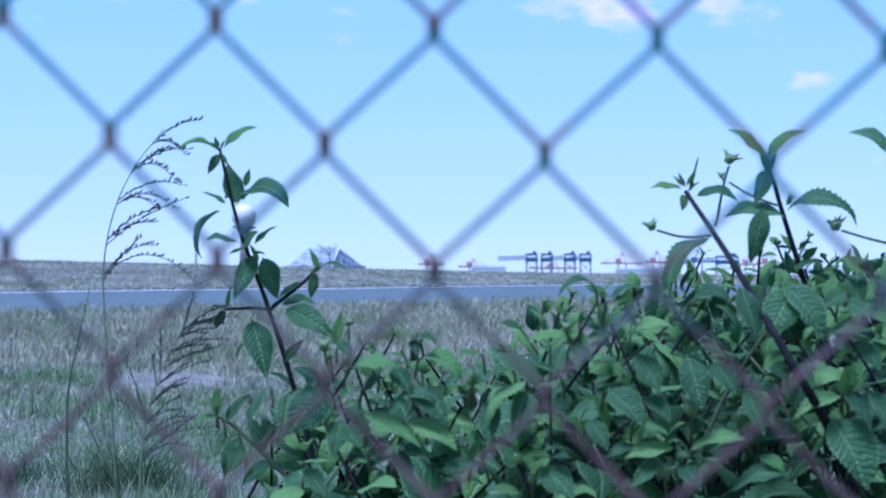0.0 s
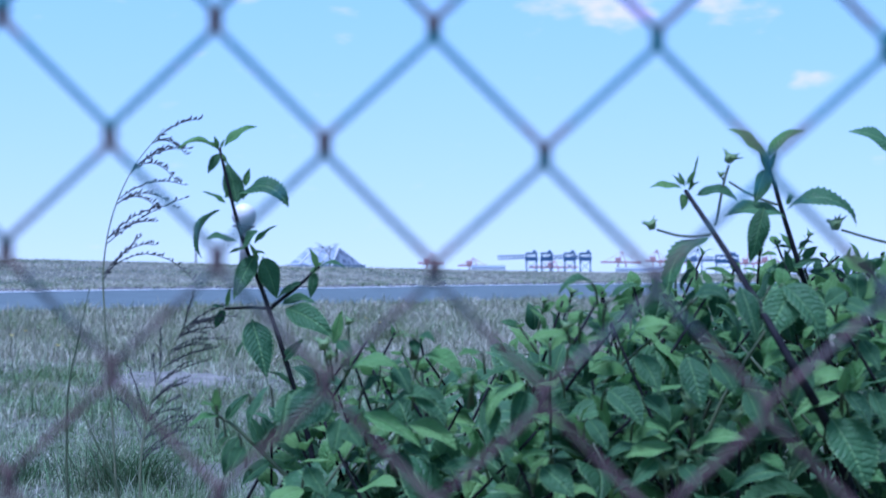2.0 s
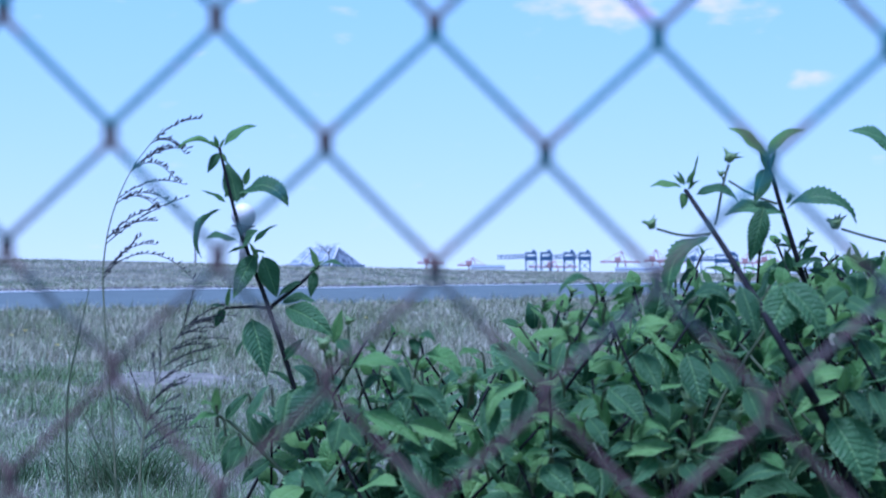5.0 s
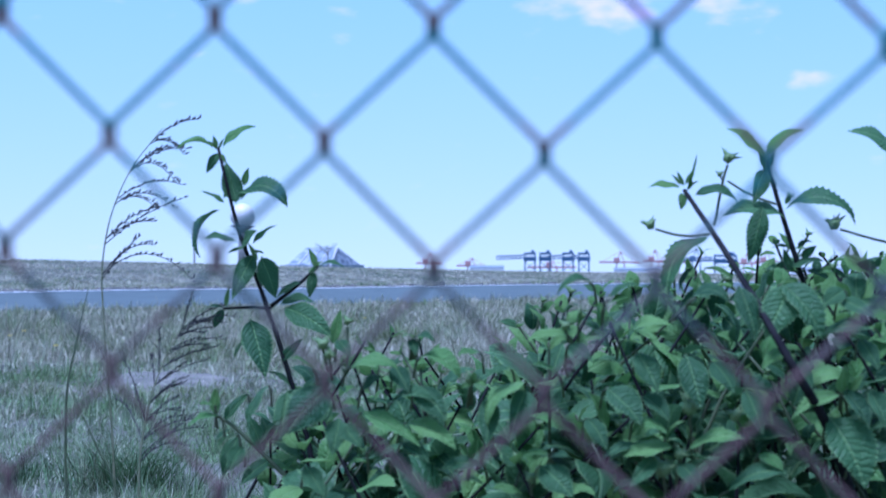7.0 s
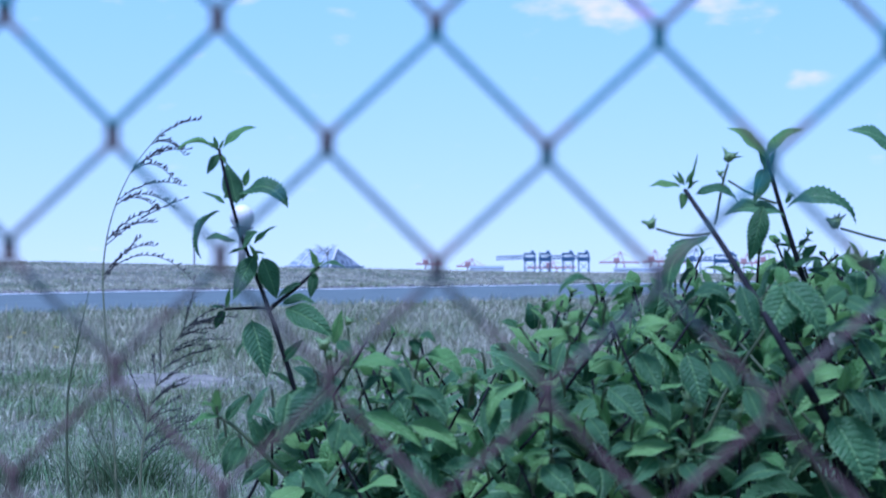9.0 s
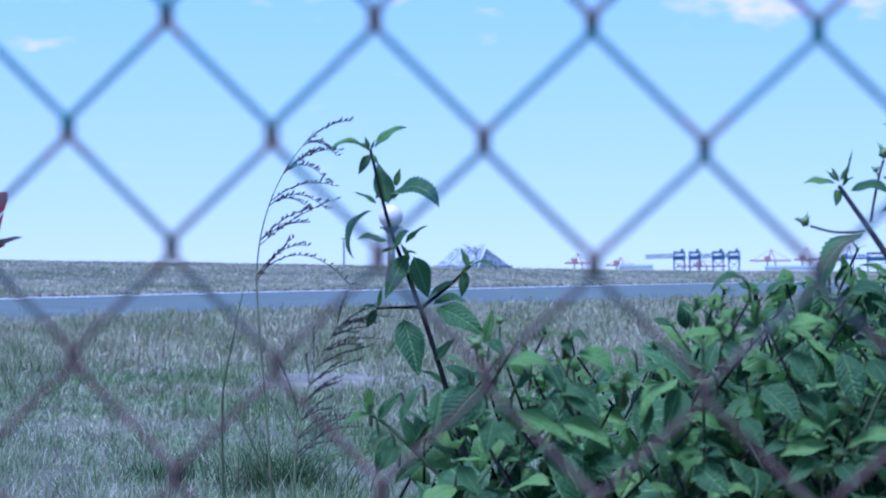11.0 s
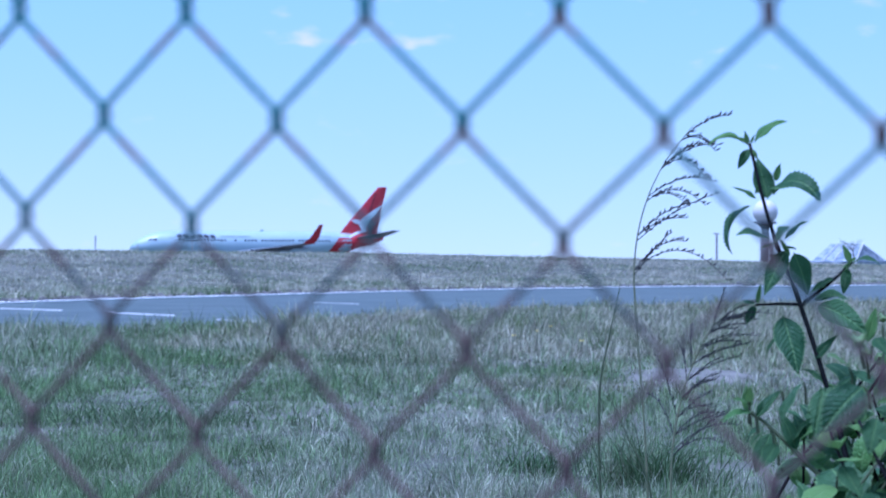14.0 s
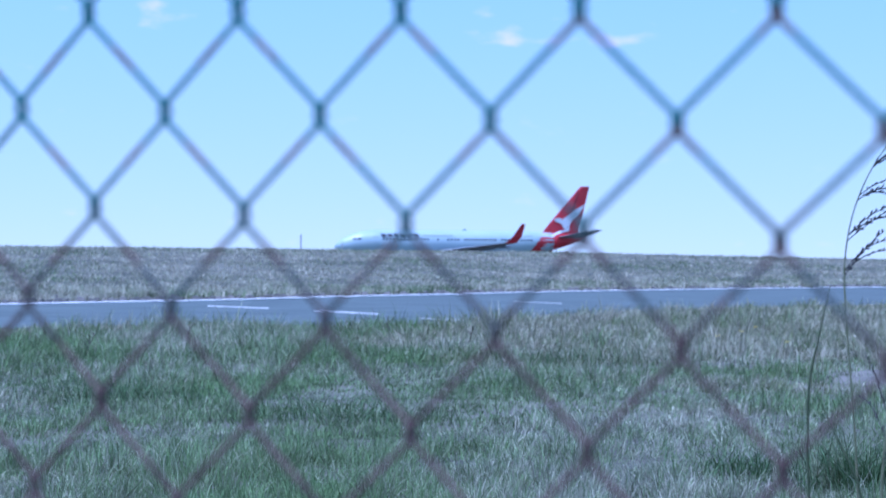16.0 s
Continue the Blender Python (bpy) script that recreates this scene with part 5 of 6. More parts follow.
M_straw_stem = material("grass_stem", (0.12, 0.15, 0.07), (0.2, 0.2, 0.11), 60, 0.6, bump=0.2, bump_scale=600)
grass_stalk((foot_at(-0.215, 1.34, 0.0), foot_at(-0.222, 1.34, 0.5), *(spot(-220.2, -120.0, 1.34), spot(-227.0, -28.8, 1.34), spot(-227.8, 5.3, 1.34), spot(-221.7, 39.5, 1.34), spot(-208.0, 70.6, 1.34), spot(-187.5, 97.2, 1.34))), "tall seeding grass stalk with a loose dark bent head", 0.54, 14, 0.07, 1.0, 0.55, 3)
grass_stalk((foot_at(-0.195, 1.3, 0.0), foot_at(-0.2, 1.3, 0.5), *(spot(-202.7, -131.3, 1.3), spot(-198.2, -97.2, 1.3), spot(-189.4, -66.8, 1.3), spot(-176.1, -40.2, 1.3), spot(-166.6, -30.7, 1.3))), "seeding grass stalk with a dense dark feathery head", 0.36, 30, 0.052, 0.9, 0.35, 9, 0.5)


def long_blade(points, label):
    line = spline(points, 8)
    n = len(line)
    plant = thing("long_grass", line[0], label, "grass", "long grass at the fence")
    part("blade", tube([p - line[0] for p in line], [GROWTH * 0.0012 * (1 - 0.85 * k / n) for k in range(n)], 4), M_twig, plant, smooth=True)


long_blade((foot_at(-0.2, 1.33, 0.0), *(spot(-217.1, -150.3, 1.33), spot(-233.1, -112.4, 1.33), spot(-249.0, -78.2, 1.33))), "long thin green grass blade leaning over")
long_blade((foot_at(-0.23, 1.36, 0.0), *(spot(-252.1, -89.6, 1.36), spot(-244.5, -44.0, 1.36), spot(-236.9, -9.1, 1.36))), "long thin upright green grass blade")


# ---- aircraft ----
# bluish shade of the hull's near side is put into the white paint
M_shaded_white = material("shaded_white_aircraft_paint", (0.35, 0.45, 0.48), (0.40, 0.50, 0.53), 0.4, 0.4, bump=0.0)
M_red = material("red_aircraft_paint", (0.38, 0.018, 0.03), (0.48, 0.026, 0.04), 0.6, 0.35, bump=0.0)
M_grey_wing = material("grey_wing_metal", (0.16, 0.18, 0.21), (0.27, 0.29, 0.32), 0.8, 0.45, 0.2, bump=0.0)
M_dark_glass = material("dark_window", (0.02, 0.025, 0.035), (0.05, 0.055, 0.07), 3, 0.2, bump=0.0)
M_navy = material("navy_lettering", (0.02, 0.025, 0.04), (0.035, 0.04, 0.06), 3, 0.4, bump=0.0)
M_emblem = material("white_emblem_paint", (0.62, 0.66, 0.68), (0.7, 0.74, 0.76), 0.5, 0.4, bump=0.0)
M_faint = material("pale_grey_lettering", (0.26, 0.32, 0.36), (0.32, 0.38, 0.42), 3, 0.5, bump=0.0)
M_rubber = material("tyre_rubber", (0.02, 0.02, 0.02), (0.04, 0.04, 0.04), 8, 0.85, bump=0.2, bump_scale=40)


def loft(rings, bm=None, close=True):
    bm = bm or bmesh.new()
    made = [[bm.verts.new(p) for p in ring] for ring in rings]
    n = len(made[0])
    for a, b in zip(made, made[1:]):
        for k in range(n):
            bm.faces.new((a[k], a[(k + 1) % n], b[(k + 1) % n], b[k]))
    if close:
        bm.faces.new(made[0][::-1])
        bm.faces.new(made[-1])
    bmesh.ops.recalc_face_normals(bm, faces=bm.faces)
    return bm


BODY_X = (0, 0.4, 1.2, 2.4, 3.8, 5.5, 26.5, 29.0, 32.0, 35.0, 37.2, 38.2)
BODY_R = (0.08, 0.55, 1.05, 1.5, 1.78, 1.9, 1.9, 1.8, 1.42, 0.92, 0.5, 0.18)
BODY_Z = (3.2, 3.23, 3.3, 3.45, 3.6, 3.7, 3.7, 3.78, 4.05, 4.4, 4.65, 4.75)


def body_at(s):
    return float(np.interp(s, BODY_X, BODY_R)), float(np.interp(s, BODY_X, BODY_Z))


def body_section(s, grow=0.0):
    r, z = body_at(s)
    return [(-s, (r + grow) * math.cos(2 * math.pi * k / 28), z + (r + grow) * 1.03 * math.sin(2 * math.pi * k / 28)) for k in range(28)]


def wing_section(le, chord, y, z, thick):
    prof = ((0, 0), (0.08, 0.55), (0.3, 1.0), (0.65, 0.6), (1.0, 0.05), (1.0, -0.05), (0.65, -0.35), (0.3, -0.6), (0.08, -0.4))
    return [(-(le + chord * a), y, z + b * thick * chord) for a, b in prof]


def fin_section(le, chord, z, thick):
    prof = ((0, 0), (0.1, 0.6), (0.35, 1.0), (0.7, 0.6), (1.0, 0.08), (1.0, -0.08), (0.7, -0.6), (0.35, -1.0), (0.1, -0.6))
    return [(-(le + chord * a), b * thick, z) for a, b in prof]


def plate(points, y_of, lift, mat, name, parent, label=""):
    """A thin shape laid on the port side; points: (distance from the nose, height)."""
    bm = bmesh.new()
    a = [bm.verts.new((-s, y_of(s, z) + lift, z)) for s, z in points]
    b = [bm.verts.new((-s, y_of(s, z) - 0.03, z)) for s, z in points]
    n = len(a)
    bm.faces.new(a)
    bm.faces.new(b[::-1])
    for k in range(n):
        bm.faces.new((a[k], b[k], b[(k + 1) % n], a[(k + 1) % n]))
    bmesh.ops.recalc_face_normals(bm, faces=bm.faces)
    bmesh.ops.triangulate(bm, faces=[f for f in bm.faces if len(f.verts) > 4])
    return part(name, bm, mat, parent, label)


def port_side(s, z):
    r, zc = body_at(s)
    return math.sqrt(max(0.01, r * r - ((z - zc) / 1.03) ** 2))


def build_airliner():
    plane = thing("airliner", (-114.75, 251.7, 0.8), "white twin-engine airliner with a red tail fin taxiing behind the bank", "airplane")
    plane.rotation_euler = (0, 0, radians(-146.1))
    plane.scale = (0.976, 1, 1)
    stations = sorted(set([round(x * 0.5, 2) for x in range(0, 77)] + list(BODY_X)))
    front = [s for s in stations if s <= 33.0]
    body = part("fuselage", loft([body_section(s) for s in front]), M_shaded_white, plane, smooth=True)
    part("tail_section", loft([body_section(s, 0.004) for s in stations if s >= 32.99]), M_red, plane, "red painted tail section", True)
    wedge = bmesh.new()
    rows = []
    for z in (1.95, 2.4, 2.9, 3.5, 4.1, 4.7, 5.3):
        s0 = 28.5 + (z - 1.75) * 0.8
        rows.append([(-s, port_side(s, min(z, body_at(s)[1] + body_at(s)[0] * 0.98)) + 0.02, z) for s in (s0, (s0 + 33.05) / 2, 33.05)])
    made = [[wedge.verts.new(p) for p in row] for row in rows]
    for a, b in zip(made, made[1:]):
        for k in range(2):
            wedge.faces.new((a[k], a[k + 1], b[k + 1], b[k]))
    bmesh.ops.recalc_face_normals(wedge, faces=wedge.faces)
    part("paint_edge", wedge, M_red, plane, "slanting edge of the red tail paint", True)
    fin = part("tail_fin", loft([fin_section(30.9, 6.2, 4.8, 0.24), fin_section(31.9, 5.3, 6.0, 0.24), fin_section(32.95, 4.6, 7.25, 0.22), fin_section(37.25, 1.5, 12.1, 0.1), fin_section(37.5, 1.25, 12.3, 0.06)]), M_red, plane, "red swept tail fin")
    skin = lambda s, z: max(0.22, port_side(s, z))
    part("rudder_line", tube([(-37.05, 0.12, 11.6), (-35.95, 0.22, 8.4), (-35.2, 0.25, 5.6)], 0.05, 5), M_dark_glass, fin, "dark hinge line of the rudder")
    plate([(38.0, 9.6), (36.6, 8.85), (35.3, 7.95), (34.6, 7.4), (34.35, 6.9), (34.6, 6.35), (34.8, 6.05), (35.6, 5.8), (35.65, 6.5), (36.1, 7.3), (37.1, 8.2), (37.75, 9.1)], skin, 0.06, M_emblem, "emblem", fin, "white curved emblem shape")
    plate([(34.5, 7.5), (33.9, 7.66), (33.1, 7.35), (33.7, 7.0), (34.45, 6.75)], skin, 0.07, M_emblem, "emblem", fin, "small white emblem shape")
    plate([(35.2, 6.0), (34.0, 5.72), (32.95, 5.25), (32.5, 4.7), (33.5, 5.15), (34.6, 5.5), (35.6, 5.75)], skin, 0.08, M_emblem, "emblem", fin, "thin white sweep of the emblem")
    for side in (1, -1):
        wing = loft([wing_section(12.8, 8.6, 1.2 * side, 2.3, 0.06), wing_section(15.4, 5.4, 6.0 * side, 2.75, 0.06), wing_section(21.3, 1.7, 16.6 * side, 3.7, 0.05)])
        part("wing", wing, M_grey_wing, plane, "grey swept wing", False)
        part("winglet", loft([wing_section(21.4, 1.65, 16.6 * side, 3.7, 0.07), wing_section(22.3, 1.3, 17.1 * side, 4.5, 0.07), wing_section(23.5, 0.55, 17.5 * side, 6.25, 0.06)]), M_red if side > 0 else M_shaded_white, plane, "red upswept winglet" if side > 0 else "white inner face of the upswept winglet")
        for k, y in enumerate((7.6, 10.4, 13.2)):
            s0, z0 = 18.9 + 1.55 * k, 2.78 + 0.25 * k
            part("flap_fairing", loft([[(-s, y * side + w * math.cos(q), z + w * math.sin(q)) for q in [math.pi * j / 5 for j in range(10)]] for s, z, w in ((s0 - 1.6, z0, 0.06), (s0 - 0.6, z0 - 0.12, 0.2), (s0 + 0.5, z0 - 0.1, 0.18), (s0 + 1.5, z0 + 0.05, 0.05))]), M_grey_wing, plane, "grey flap fairing under the wing", True)
        part("tailplane", loft([wing_section(33.4, 4.2, 0.6 * side, 4.75, 0.05), wing_section(37.2, 1.5, 7.1 * side, 5.75, 0.045)]), M_grey_wing, plane, "grey tailplane")
        eng = [[(-s, 4.85 * side + r * math.cos(a), 1.6 + r * math.sin(a)) for a in [2 * math.pi * k / 18 for k in range(18)]] for s, r in ((11.4, 0.85), (11.6, 1.02), (12.8, 1.08), (14.6, 0.95), (16.0, 0.55))]
        part("engine", loft(eng), M_shaded_white, plane, "engine under the wing", True)
        gear = bmesh.new()
        tube([(-18.2, 2.85 * side, 2.4), (-18.2, 2.85 * side, 0.55)], 0.14, 8, gear)
        for off in (-0.42, 0.42):
            tube([(-18.2, (2.85 + off) * side - 0.18, 0.55), (-18.2, (2.85 + off) * side + 0.18, 0.55)], 0.55, 16, gear)
        part("main_gear", gear, M_rubber, plane)
    gear = bmesh.new()
    tube([(-4.2, 0, 2.2), (-4.2, 0, 0.35)], 0.1, 8, gear)
    tube([(-4.2, -0.35, 0.35), (-4.2, 0.35, 0.35)], 0.34, 14, gear)
    part("nose_gear", gear, M_rubber, plane)
    # cabin windows, cockpit glass, doors and the title bars
    shared = None
    for k in range(45):
        s = 7.0 + k * 0.508
        if k in (14, 15, 17, 18, 23, 34):
            continue
        if shared is None:
            bm = bmesh.new()
            box(bm, -0.14, 0.14, -0.05, 0.02, -0.17, 0.17)
            ob = part("cabin_window", bm, M_dark_glass, plane)
            shared = ob.data
        else:
            ob = new("cabin_window", shared)
            ob.parent = plane
        ob.location = (-s, port_side(s, 4.28), 4.28)
    hull = lambda q, z: port_side(q, z)
    plate([(2.3, 4.28), (2.75, 4.5), (3.1, 4.5), (3.0, 4.22)], hull, 0.03, M_dark_glass, "cockpit_window", plane)
    plate([(3.16, 4.22), (3.22, 4.5), (3.75, 4.5), (3.6, 4.25)], hull, 0.03, M_dark_glass, "cockpit_window", plane)
    for k in range(6):
        s = 6.75 + k * 0.96
        plate([(s, 4.62), (s - 0.22, 5.1), (s + 0.5, 5.1), (s + 0.72, 4.62)], hull, 0.08, M_navy, "title_bar", plane, "dark navy bar of the airline title")
    plate([(12.9, 4.84), (12.9, 4.98), (17.4, 4.98), (17.4, 4.84)], hull, 0.05, M_faint, "title_bar", plane, "thin pale grey bar of small writing")
    plate([(27.3, 4.86), (27.3, 5.08), (28.0, 5.08), (28.0, 4.86)], hull, 0.05, M_navy, "title_bar", plane, "dark bar of small writing")
    plate([(28.2, 4.9), (28.2, 5.02), (29.6, 5.02), (29.6, 4.9)], hull, 0.05, M_faint, "title_bar", plane, "thin pale grey bar of small writing")
    for s0, z0, z1, wide in ((5.4, 2.9, 4.7, 0.85), (31.2, 3.5, 5.15, 0.85)):
        for a, b, c, d in ((s0, s0 + 0.09, z0, z1), (s0 + wide - 0.09, s0 + wide, z0, z1), (s0, s0 + wide, z1 - 0.09, z1), (s0, s0 + wide, z0, z0 + 0.09)):
            plate([(a, c), (a, d), (b, d), (b, c)], lambda q, z: port_side(q, z), 0.03, M_emblem if s0 > 20 else M_faint, "door_outline", plane)
    return plane


build_airliner()

# ---- things on the far side of the airfield ----
M_mast = material("grey_mast", (0.25, 0.24, 0.23), (0.4, 0.38, 0.36), 2, 0.6, bump=0.1, bump_scale=20)
M_collar = material("dark_grey_collar", (0.07, 0.075, 0.085), (0.12, 0.125, 0.135), 2, 0.6, bump=0.1, bump_scale=20)
M_radome = material("white_radome", (0.58, 0.56, 0.55), (0.66, 0.64, 0.63), 0.8, 0.4, bump=0.0)
M_sheet = material("pale_roof_sheet", (0.11, 0.15, 0.18), (0.38, 0.42, 0.45), 0.9, 0.5, bump=0.3, bump_scale=3, detail=7)
M_mottle = material("dark_mottled_roof", (0.02, 0.04, 0.08), (0.34, 0.38, 0.42), 1.1, 0.7, bump=0.3, bump_scale=3, detail=8)
# distance haze is put into the crane colours: blue dulled, red greyed and paled
M_blue = material("blue_crane_paint", (0.03, 0.075, 0.15), (0.055, 0.12, 0.22), 0.05, 0.5, bump=0.0)
M_crane_red = material("hazed_red_crane_paint", (0.4, 0.2, 0.2), (0.5, 0.29, 0.28), 0.05, 0.5, bump=0.0)
M_pale = material("pale_wall", (0.55, 0.57, 0.6), (0.72, 0.73, 0.75), 0.03, 0.7, bump=0.0)


def far_place(az, r, z=None):
    x, y = r * math.sin(radians(az)), r * math.cos(radians(az))
    return Vector((x, y, float(land(x, y)) if z is None else z))


def radome_mast(az, r, top):
    p = far_place(az, r)
    mast = thing("radome_mast", p, "white radome ball on a flared grey mast", "radar mast")
    h = top - p.z
    part("mast", tube([(0, 0, -0.1), (0, 0, h - 1.7)], [0.46, 0.4], 14), M_mast, mast, smooth=True)
    cup = bmesh.new()
    tube([(0, 0, h - 1.75), (0, 0, h - 1.45), (0, 0, h - 1.22), (0, 0, h - 1.2), (0, 0, h - 1.02)], [0.45, 0.62, 0.9, 1.16, 1.16], 22, cup)
    part("collar", cup, M_collar, mast, "dark grey collar under the ball")
    ball = bmesh.new()
    bmesh.ops.create_uvsphere(ball, u_segments=28, v_segments=18, radius=1.27)
    bmesh.ops.translate(ball, verts=ball.verts, vec=(0, 0, h))
    part("radome", ball, M_radome, mast, "white ball", True)


radome_mast(-5.87, 200, 6.9)


def roof_building():
    p = far_place(-3.5, 380)
    hut = thing("hip_roofed_building", p, "low airfield building with pale sheet roof and dark mottled end", "building")

    def at(az, r, z):
        return far_place(az, r, z) - Vector((p.x, p.y, 0)) - Vector((0, 0, p.z))
    A, B = at(-3.99, 380, 6.0), at(-3.07, 380, 6.0)
    C, D, E, G = at(-4.66, 372, 1.9), at(-3.32, 370, 1.9), at(-2.25, 388, 1.9), at(-3.55, 390, 1.9)
    for quad, mat, label in (((C, D, B, A), M_sheet, "pale sheet roof slope"), ((D, E, B), M_mottle, "dark mottled hip end"), ((E, G, A, B), M_sheet, ""), ((G, C, A), M_sheet, "")):
        bm = bmesh.new()
        top = [bm.verts.new(q) for q in quad]
        low = [bm.verts.new(q - Vector((0, 0, 0.15))) for q in quad]
        bm.faces.new(top)
        bm.faces.new(low[::-1])
        for k in range(len(quad)):
            bm.faces.new((top[k], low[k], low[(k + 1) % len(quad)], top[(k + 1) % len(quad)]))
        bmesh.ops.recalc_face_normals(bm, faces=bm.faces)
        part("roof_slope", bm, mat, hut, label)
    bm = bmesh.new()
    ring = [q * 0.97 for q in (C, D, E, G)]
    loft([[Vector((q.x, q.y, -0.1 - p.z)) for q in ring], [Vector((q.x, q.y, 1.8)) for q in ring]], bm)
    part("wall", bm, M_sheet, hut)
    for f in (0.25, 0.5, 0.75):
        bm = tube([C.lerp(D, f) + Vector((0, -0.12, 0.05)), A.lerp(B, f) + Vector((0, -0.12, 0.1))], 0.09, 5)
        part("roof_rib", bm, M_radome, hut)
    part("roof_rib", tube([D + Vector((0, -0.1, 0.05)), B + Vector((0, -0.1, 0.1))], 0.16, 5), M_radome, hut, "pale hip capping")


roof_building()


def bare_bush(az, r, z, tall):
    """A thin twiggy bush: a few forking limbs with small sparse leaves."""
    p = far_place(az, r)
    bush = thing("bush", p, "thin twiggy bush with sparse leaves beside the low building", "bush")
    rnd = random.Random(17)
    part("trunk", tube([(0, 0, -0.1), (0.1, 0, z * 0.5 - p.z), (-0.05, 0, z - p.z)], [0.16, 0.12, 0.09], 6), M_weed, bush)
    verts, faces = [], []
    for k in range(11):
        a = rnd.uniform(0, 6.28)
        base = Vector((0, 0, z - p.z - rnd.uniform(0.0, 0.8)))
        tip = base + Vector((math.cos(a) * 2.2, math.sin(a) * 2.2, rnd.uniform(0.4, 1.0) * tall))
        mid = base.lerp(tip, 0.5) + Vector((0, 0, 0.25))
        part("limb", tube([base, mid, tip], [0.035, 0.022, 0.01], 5), M_weed, bush)
        for _ in range(16):
            q = mid.lerp(tip, rnd.uniform(0, 1.1)) + Vector((rnd.uniform(-0.35, 0.35), rnd.uniform(-0.35, 0.35), rnd.uniform(-0.3, 0.3)))
            u = Vector((rnd.uniform(-1, 1), rnd.uniform(-1, 1), rnd.uniform(-1, 1))).normalized()
            v = u.orthogonal().normalized() * 0.05
            o = len(verts)
            verts += [q - u * 0.12, q + v, q + u * 0.12, q - v]
            faces.append((o, o + 1, o + 2, o + 3))
    mesh_object("leaves", verts, faces, M_bush_leaf, bush)


M_bush_leaf = material("dull_bush_leaf", (0.05, 0.08, 0.05), (0.1, 0.14, 0.08), 2, 0.6, bump=0.0, island=0.6)
bare_bush(-3.35, 366, 5.0, 2.0)

QUAY = 2200.0


def beam(bm, a, b, w):
    tube([a, b], w, 4, bm)


def gantry_crane(az, wide, top, label, boom=0.0):
    """A blue portal crane seen across the bay: two leg frames, a heavy crosshead and lattice beam."""
    p = far_place(az, QUAY, 0)
    crane = thing("gantry_crane", p, label, "crane", "portal cranes on the quay")
    crane.rotation_euler = (0, 0, radians(-az))
    for x in (-wide / 2, wide / 2):
        for y in (-6, 6):
            bm = bmesh.new()
            box(bm, x - 0.75, x + 0.75, y - 0.75, y + 0.75, 0, top - 2)
            part("leg", bm, M_blue, crane)
    bm = bmesh.new()
    box(bm, -wide / 2 - 1.4, wide / 2 + 1.4, -7, 7, top - 9.5, top - 5)
    part("crosshead", bm, M_blue, crane)
    for y in (-6, 6):
        bm = bmesh.new()
        box(bm, -wide / 2 - 1.0, wide / 2 + 1.0, y - 0.8, y + 0.8, top - 2, top)
        part("top_beam", bm, M_blue, crane)
    bm = bmesh.new()
    for y in (-6, 6):
        beam(bm, (-wide / 2, y, 3), (wide / 2, y, top - 9.5), 0.3)
        beam(bm, (wide / 2, y, 3), (-wide / 2, y, top - 9.5), 0.3)
        for k in range(3):
            xa, xb = -wide / 2 + wide * k / 3, -wide / 2 + wide * (k + 1) / 3
            beam(bm, (xa, y, top - 5), (xb, y, top - 2), 0.3)
    part("bracing", bm, M_blue, crane)
    bm = bmesh.new()
    box(bm, wide * 0.12, wide * 0.42, -4, 4, top, top + 2.6)
    part("machine_house", bm, M_blue, crane)
    if boom:
        bm = bmesh.new()
        x1 = -wide / 2 - boom
        for z in (top - 6.5, top - 2.8):
            beam(bm, (-wide / 2, 0, z), (x1, 0, z - 1.2), 0.55)
        n = max(3, int(boom / 4.5))
        for k in range(n):
            xa, xb = -wide / 2 - boom * k / n, -wide / 2 - boom * (k + 1) / n
            beam(bm, (xa, 0, top - 6.6), (xb, 0, top - 3.4), 0.4)
            beam(bm, (xb, 0, top - 3.6), (xb, 0, top - 7.2), 0.4)
        part("boom", bm, M_blue, crane, "blue lattice boom")


def quay_crane(az, top, out, mat, label, group="ship cranes on the quay"):
    """A ship-to-shore crane: legs, level boom, pointed frame and stays."""
    p = far_place(az, QUAY + 350, 0)
    crane = thing("quay_crane", p, label, "crane", group)
    crane.rotation_euler = (0, 0, radians(-az))
    deck = top * 0.52
    for x in (-6, 6):
        bm = bmesh.new()
        beam(bm, (x, 0, 0), (x * 0.8, 0, deck), 0.9)
        part("leg", bm, mat, crane)
    bm = bmesh.new()
    box(bm, -out, out * 0.9, -1.5, 1.5, deck - 1.2, deck + 1.2)
    part("boom", bm, mat, crane)
    bm = bmesh.new()
    beam(bm, (-5, 0, deck), (0, 0, top), 0.6)
    beam(bm, (5, 0, deck), (0, 0, top), 0.6)
    part("top_frame", bm, mat, crane)
    bm = bmesh.new()
    beam(bm, (0, 0, top), (-out * 0.85, 0, deck + 1), 0.28)
    beam(bm, (0, 0, top), (out * 0.8, 0, deck + 1), 0.28)
    part("stay", bm, mat, crane)
    bm = bmesh.new()
    box(bm, -9, -1, -3, 3, deck + 0.5, deck + 6)
    part("machine_house", bm, mat, crane)


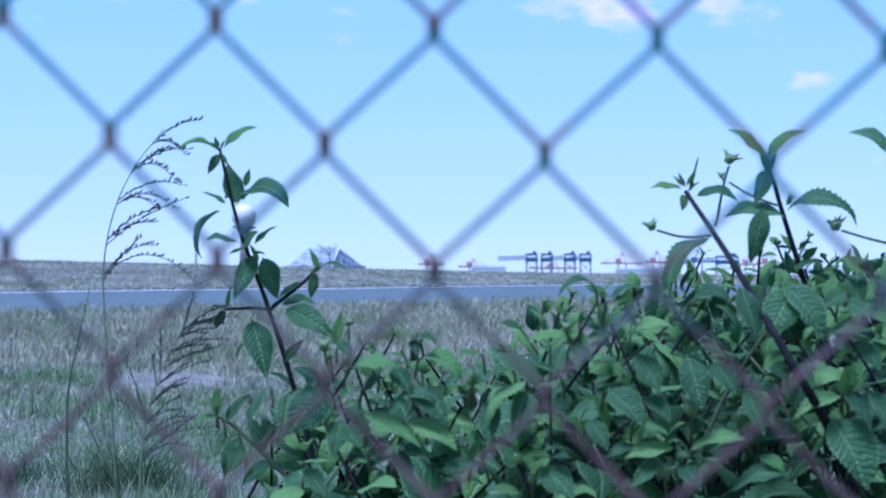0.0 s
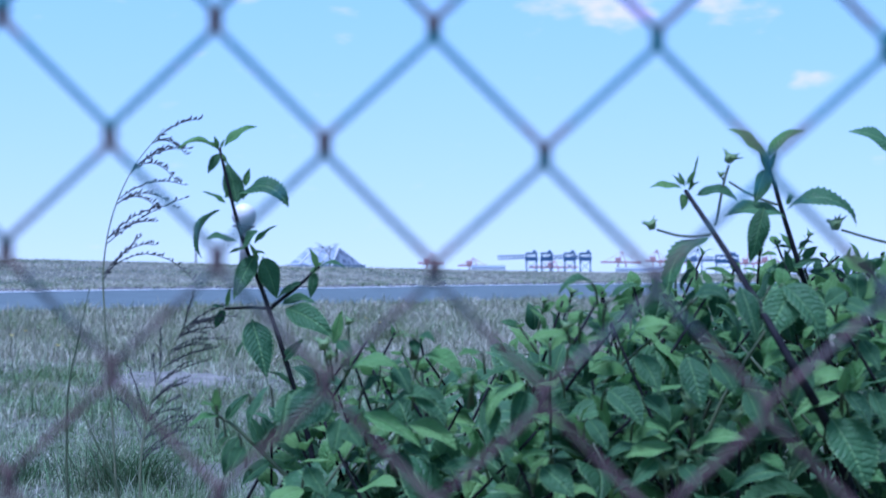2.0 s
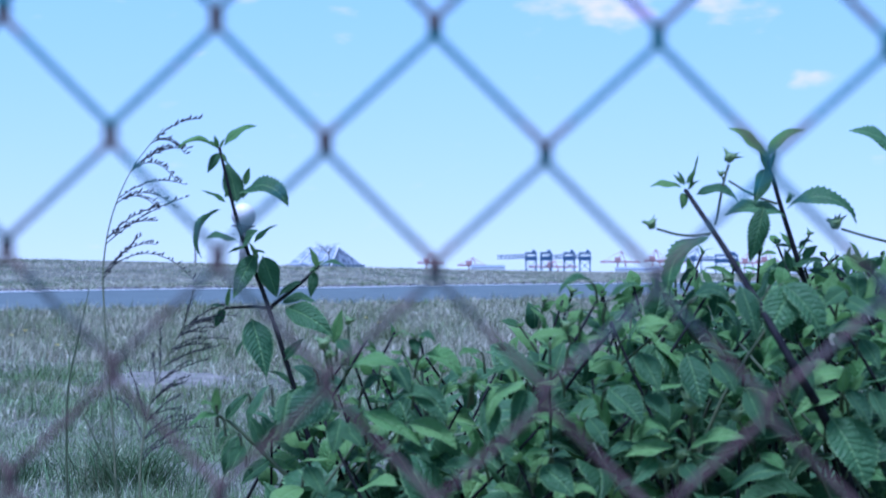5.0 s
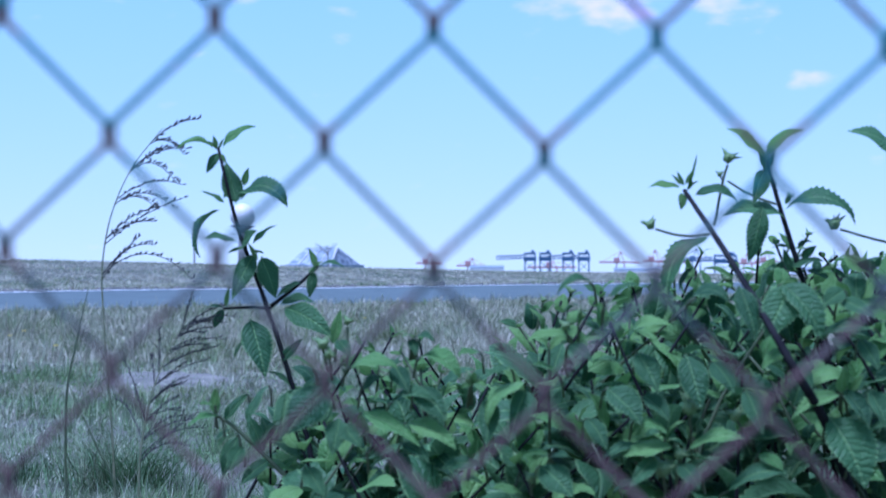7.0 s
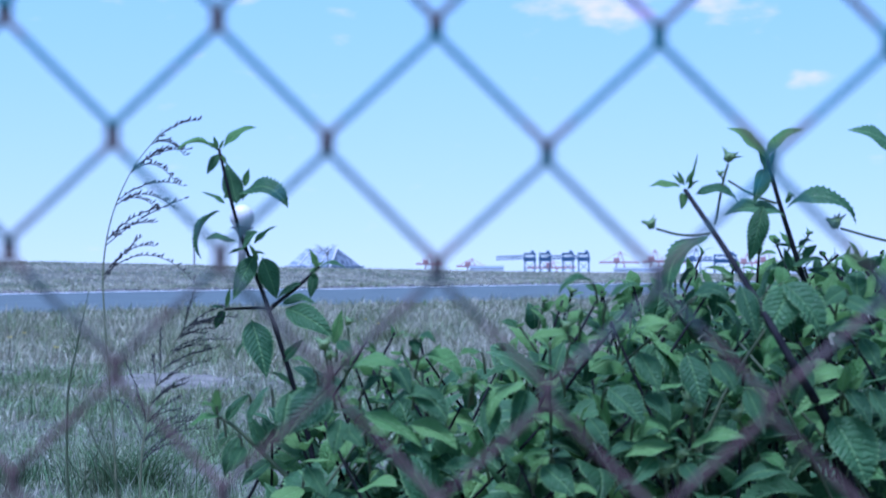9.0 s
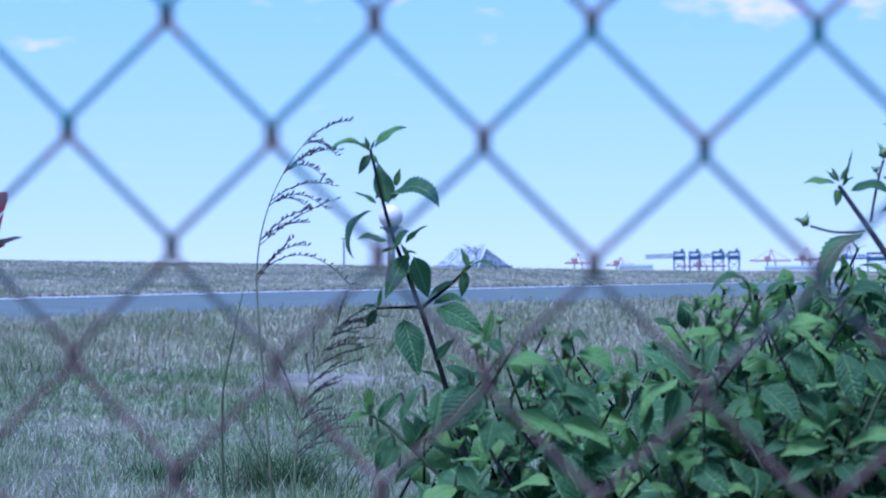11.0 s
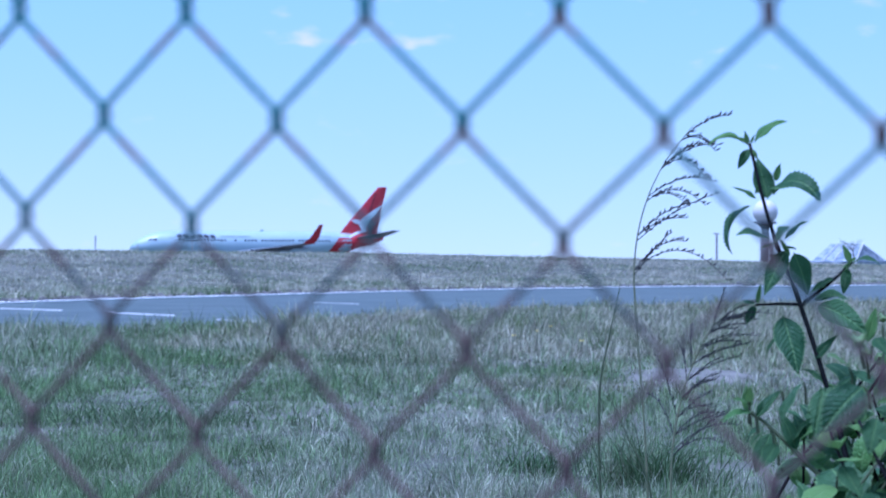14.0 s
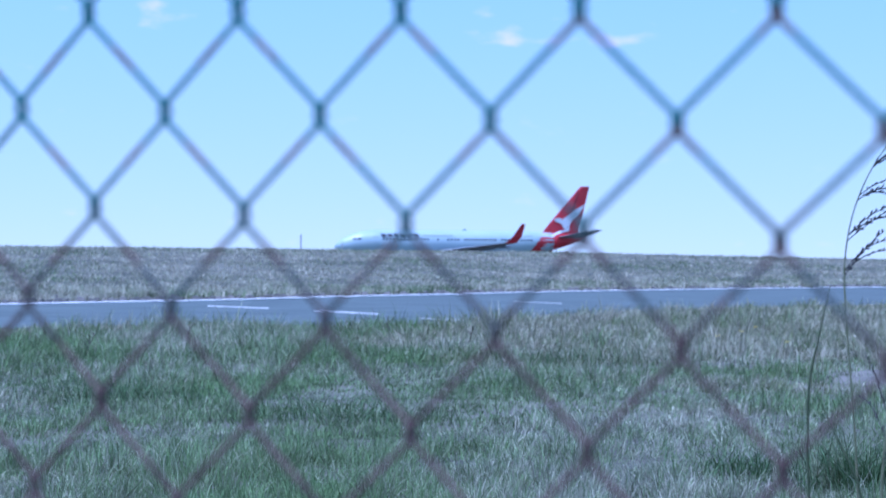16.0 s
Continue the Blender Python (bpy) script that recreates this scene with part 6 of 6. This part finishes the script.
for az, boom in ((2.62, 32), (3.07, 0), (3.75, 18), (4.21, 10)):
    gantry_crane(az, 11.5, 24.5, "blue portal crane with lattice boom on the far quay" if boom else "blue portal crane on the far quay", boom)
gantry_crane(8.35, 24, 22, "wide dark blue portal crane on the far quay", 40)
for az, top, out in ((-0.34, 27, 18), (0.9, 21, 20), (3.3, 17, 34), (5.29, 30, 28), (6.3, 32, 16), (6.85, 30, 24), (9.0, 27, 18), (9.55, 31, 16)):
    quay_crane(az, top, out, M_crane_red, "red ship crane on the far quay, greyed by distance haze")
quay_crane(7.5, 34, 24, M_blue, "dark blue ship crane on the far quay")


def shed(az, r, wide, tall, label, name="warehouse"):
    p = far_place(az, r, 0)
    ob = thing(name, p, label, "warehouse", "sheds on the far shore")
    ob.rotation_euler = (0, 0, radians(-az))
    bm = bmesh.new()
    box(bm, -wide / 2, wide / 2, -10, 10, 0, tall)
    part("wall", bm, M_pale, ob)
    bm = bmesh.new()
    rings = [[(x, -10.6, tall), (x, 0, tall + 2.5), (x, 10.6, tall), (x, 0, tall - 0.1)] for x in (-wide / 2 - 0.5, wide / 2 + 0.5)]
    part("roof", loft(rings, bm), M_sheet, ob)


shed(1.35, 2300, 40, 8, "pale low warehouse on the far shore")
shed(11.6, 1900, 90, 5, "long pale warehouse on the far shore")
shed(13.4, 1900, 60, 9, "pale tall warehouse on the far shore")
shed(5.9, 2500, 70, 6, "pale low warehouse behind the cranes")


def field_post(az, r, top, thick, arm, label):
    p = far_place(az, r)
    post = thing("marker_post", p, label, "post", "posts along the runway")
    part("post", tube([(0, 0, -0.1), (0, 0, top - p.z)], thick, 8), M_mast, post)
    if arm:
        bm = bmesh.new()
        box(bm, -arm, arm, -0.06, 0.06, top - p.z - 0.12, top - p.z + 0.02)
        part("cross_arm", bm, M_mast, post).rotation_euler = (0, 0, radians(-az))


field_post(-7.27, 230, 5.3, 0.13, 0.35, "slim grey light post beyond the bank")
field_post(-18.57, 340, 5.5, 0.1, 0, "thin dark antenna post on the runway edge")
field_post(-18.42, 340, 5.5, 0.1, 0, "thin dark antenna post on the runway edge")
field_post(-18.2, 340, 5.1, 0.1, 0.35, "small approach light on a post")
field_post(-17.95, 340, 5.5, 0.1, 0.65, "T-shaped approach light on a post")
field_post(-22.7, 200, 4.0, 0.06, 0.12, "short grey marker post on the bank")
field_post(-24.28, 200, 3.55, 0.06, 0, "low grey marker post on the bank")
field_post(-25.5, 200, 4.4, 0.07, 0, "thin grey marker post on the bank")
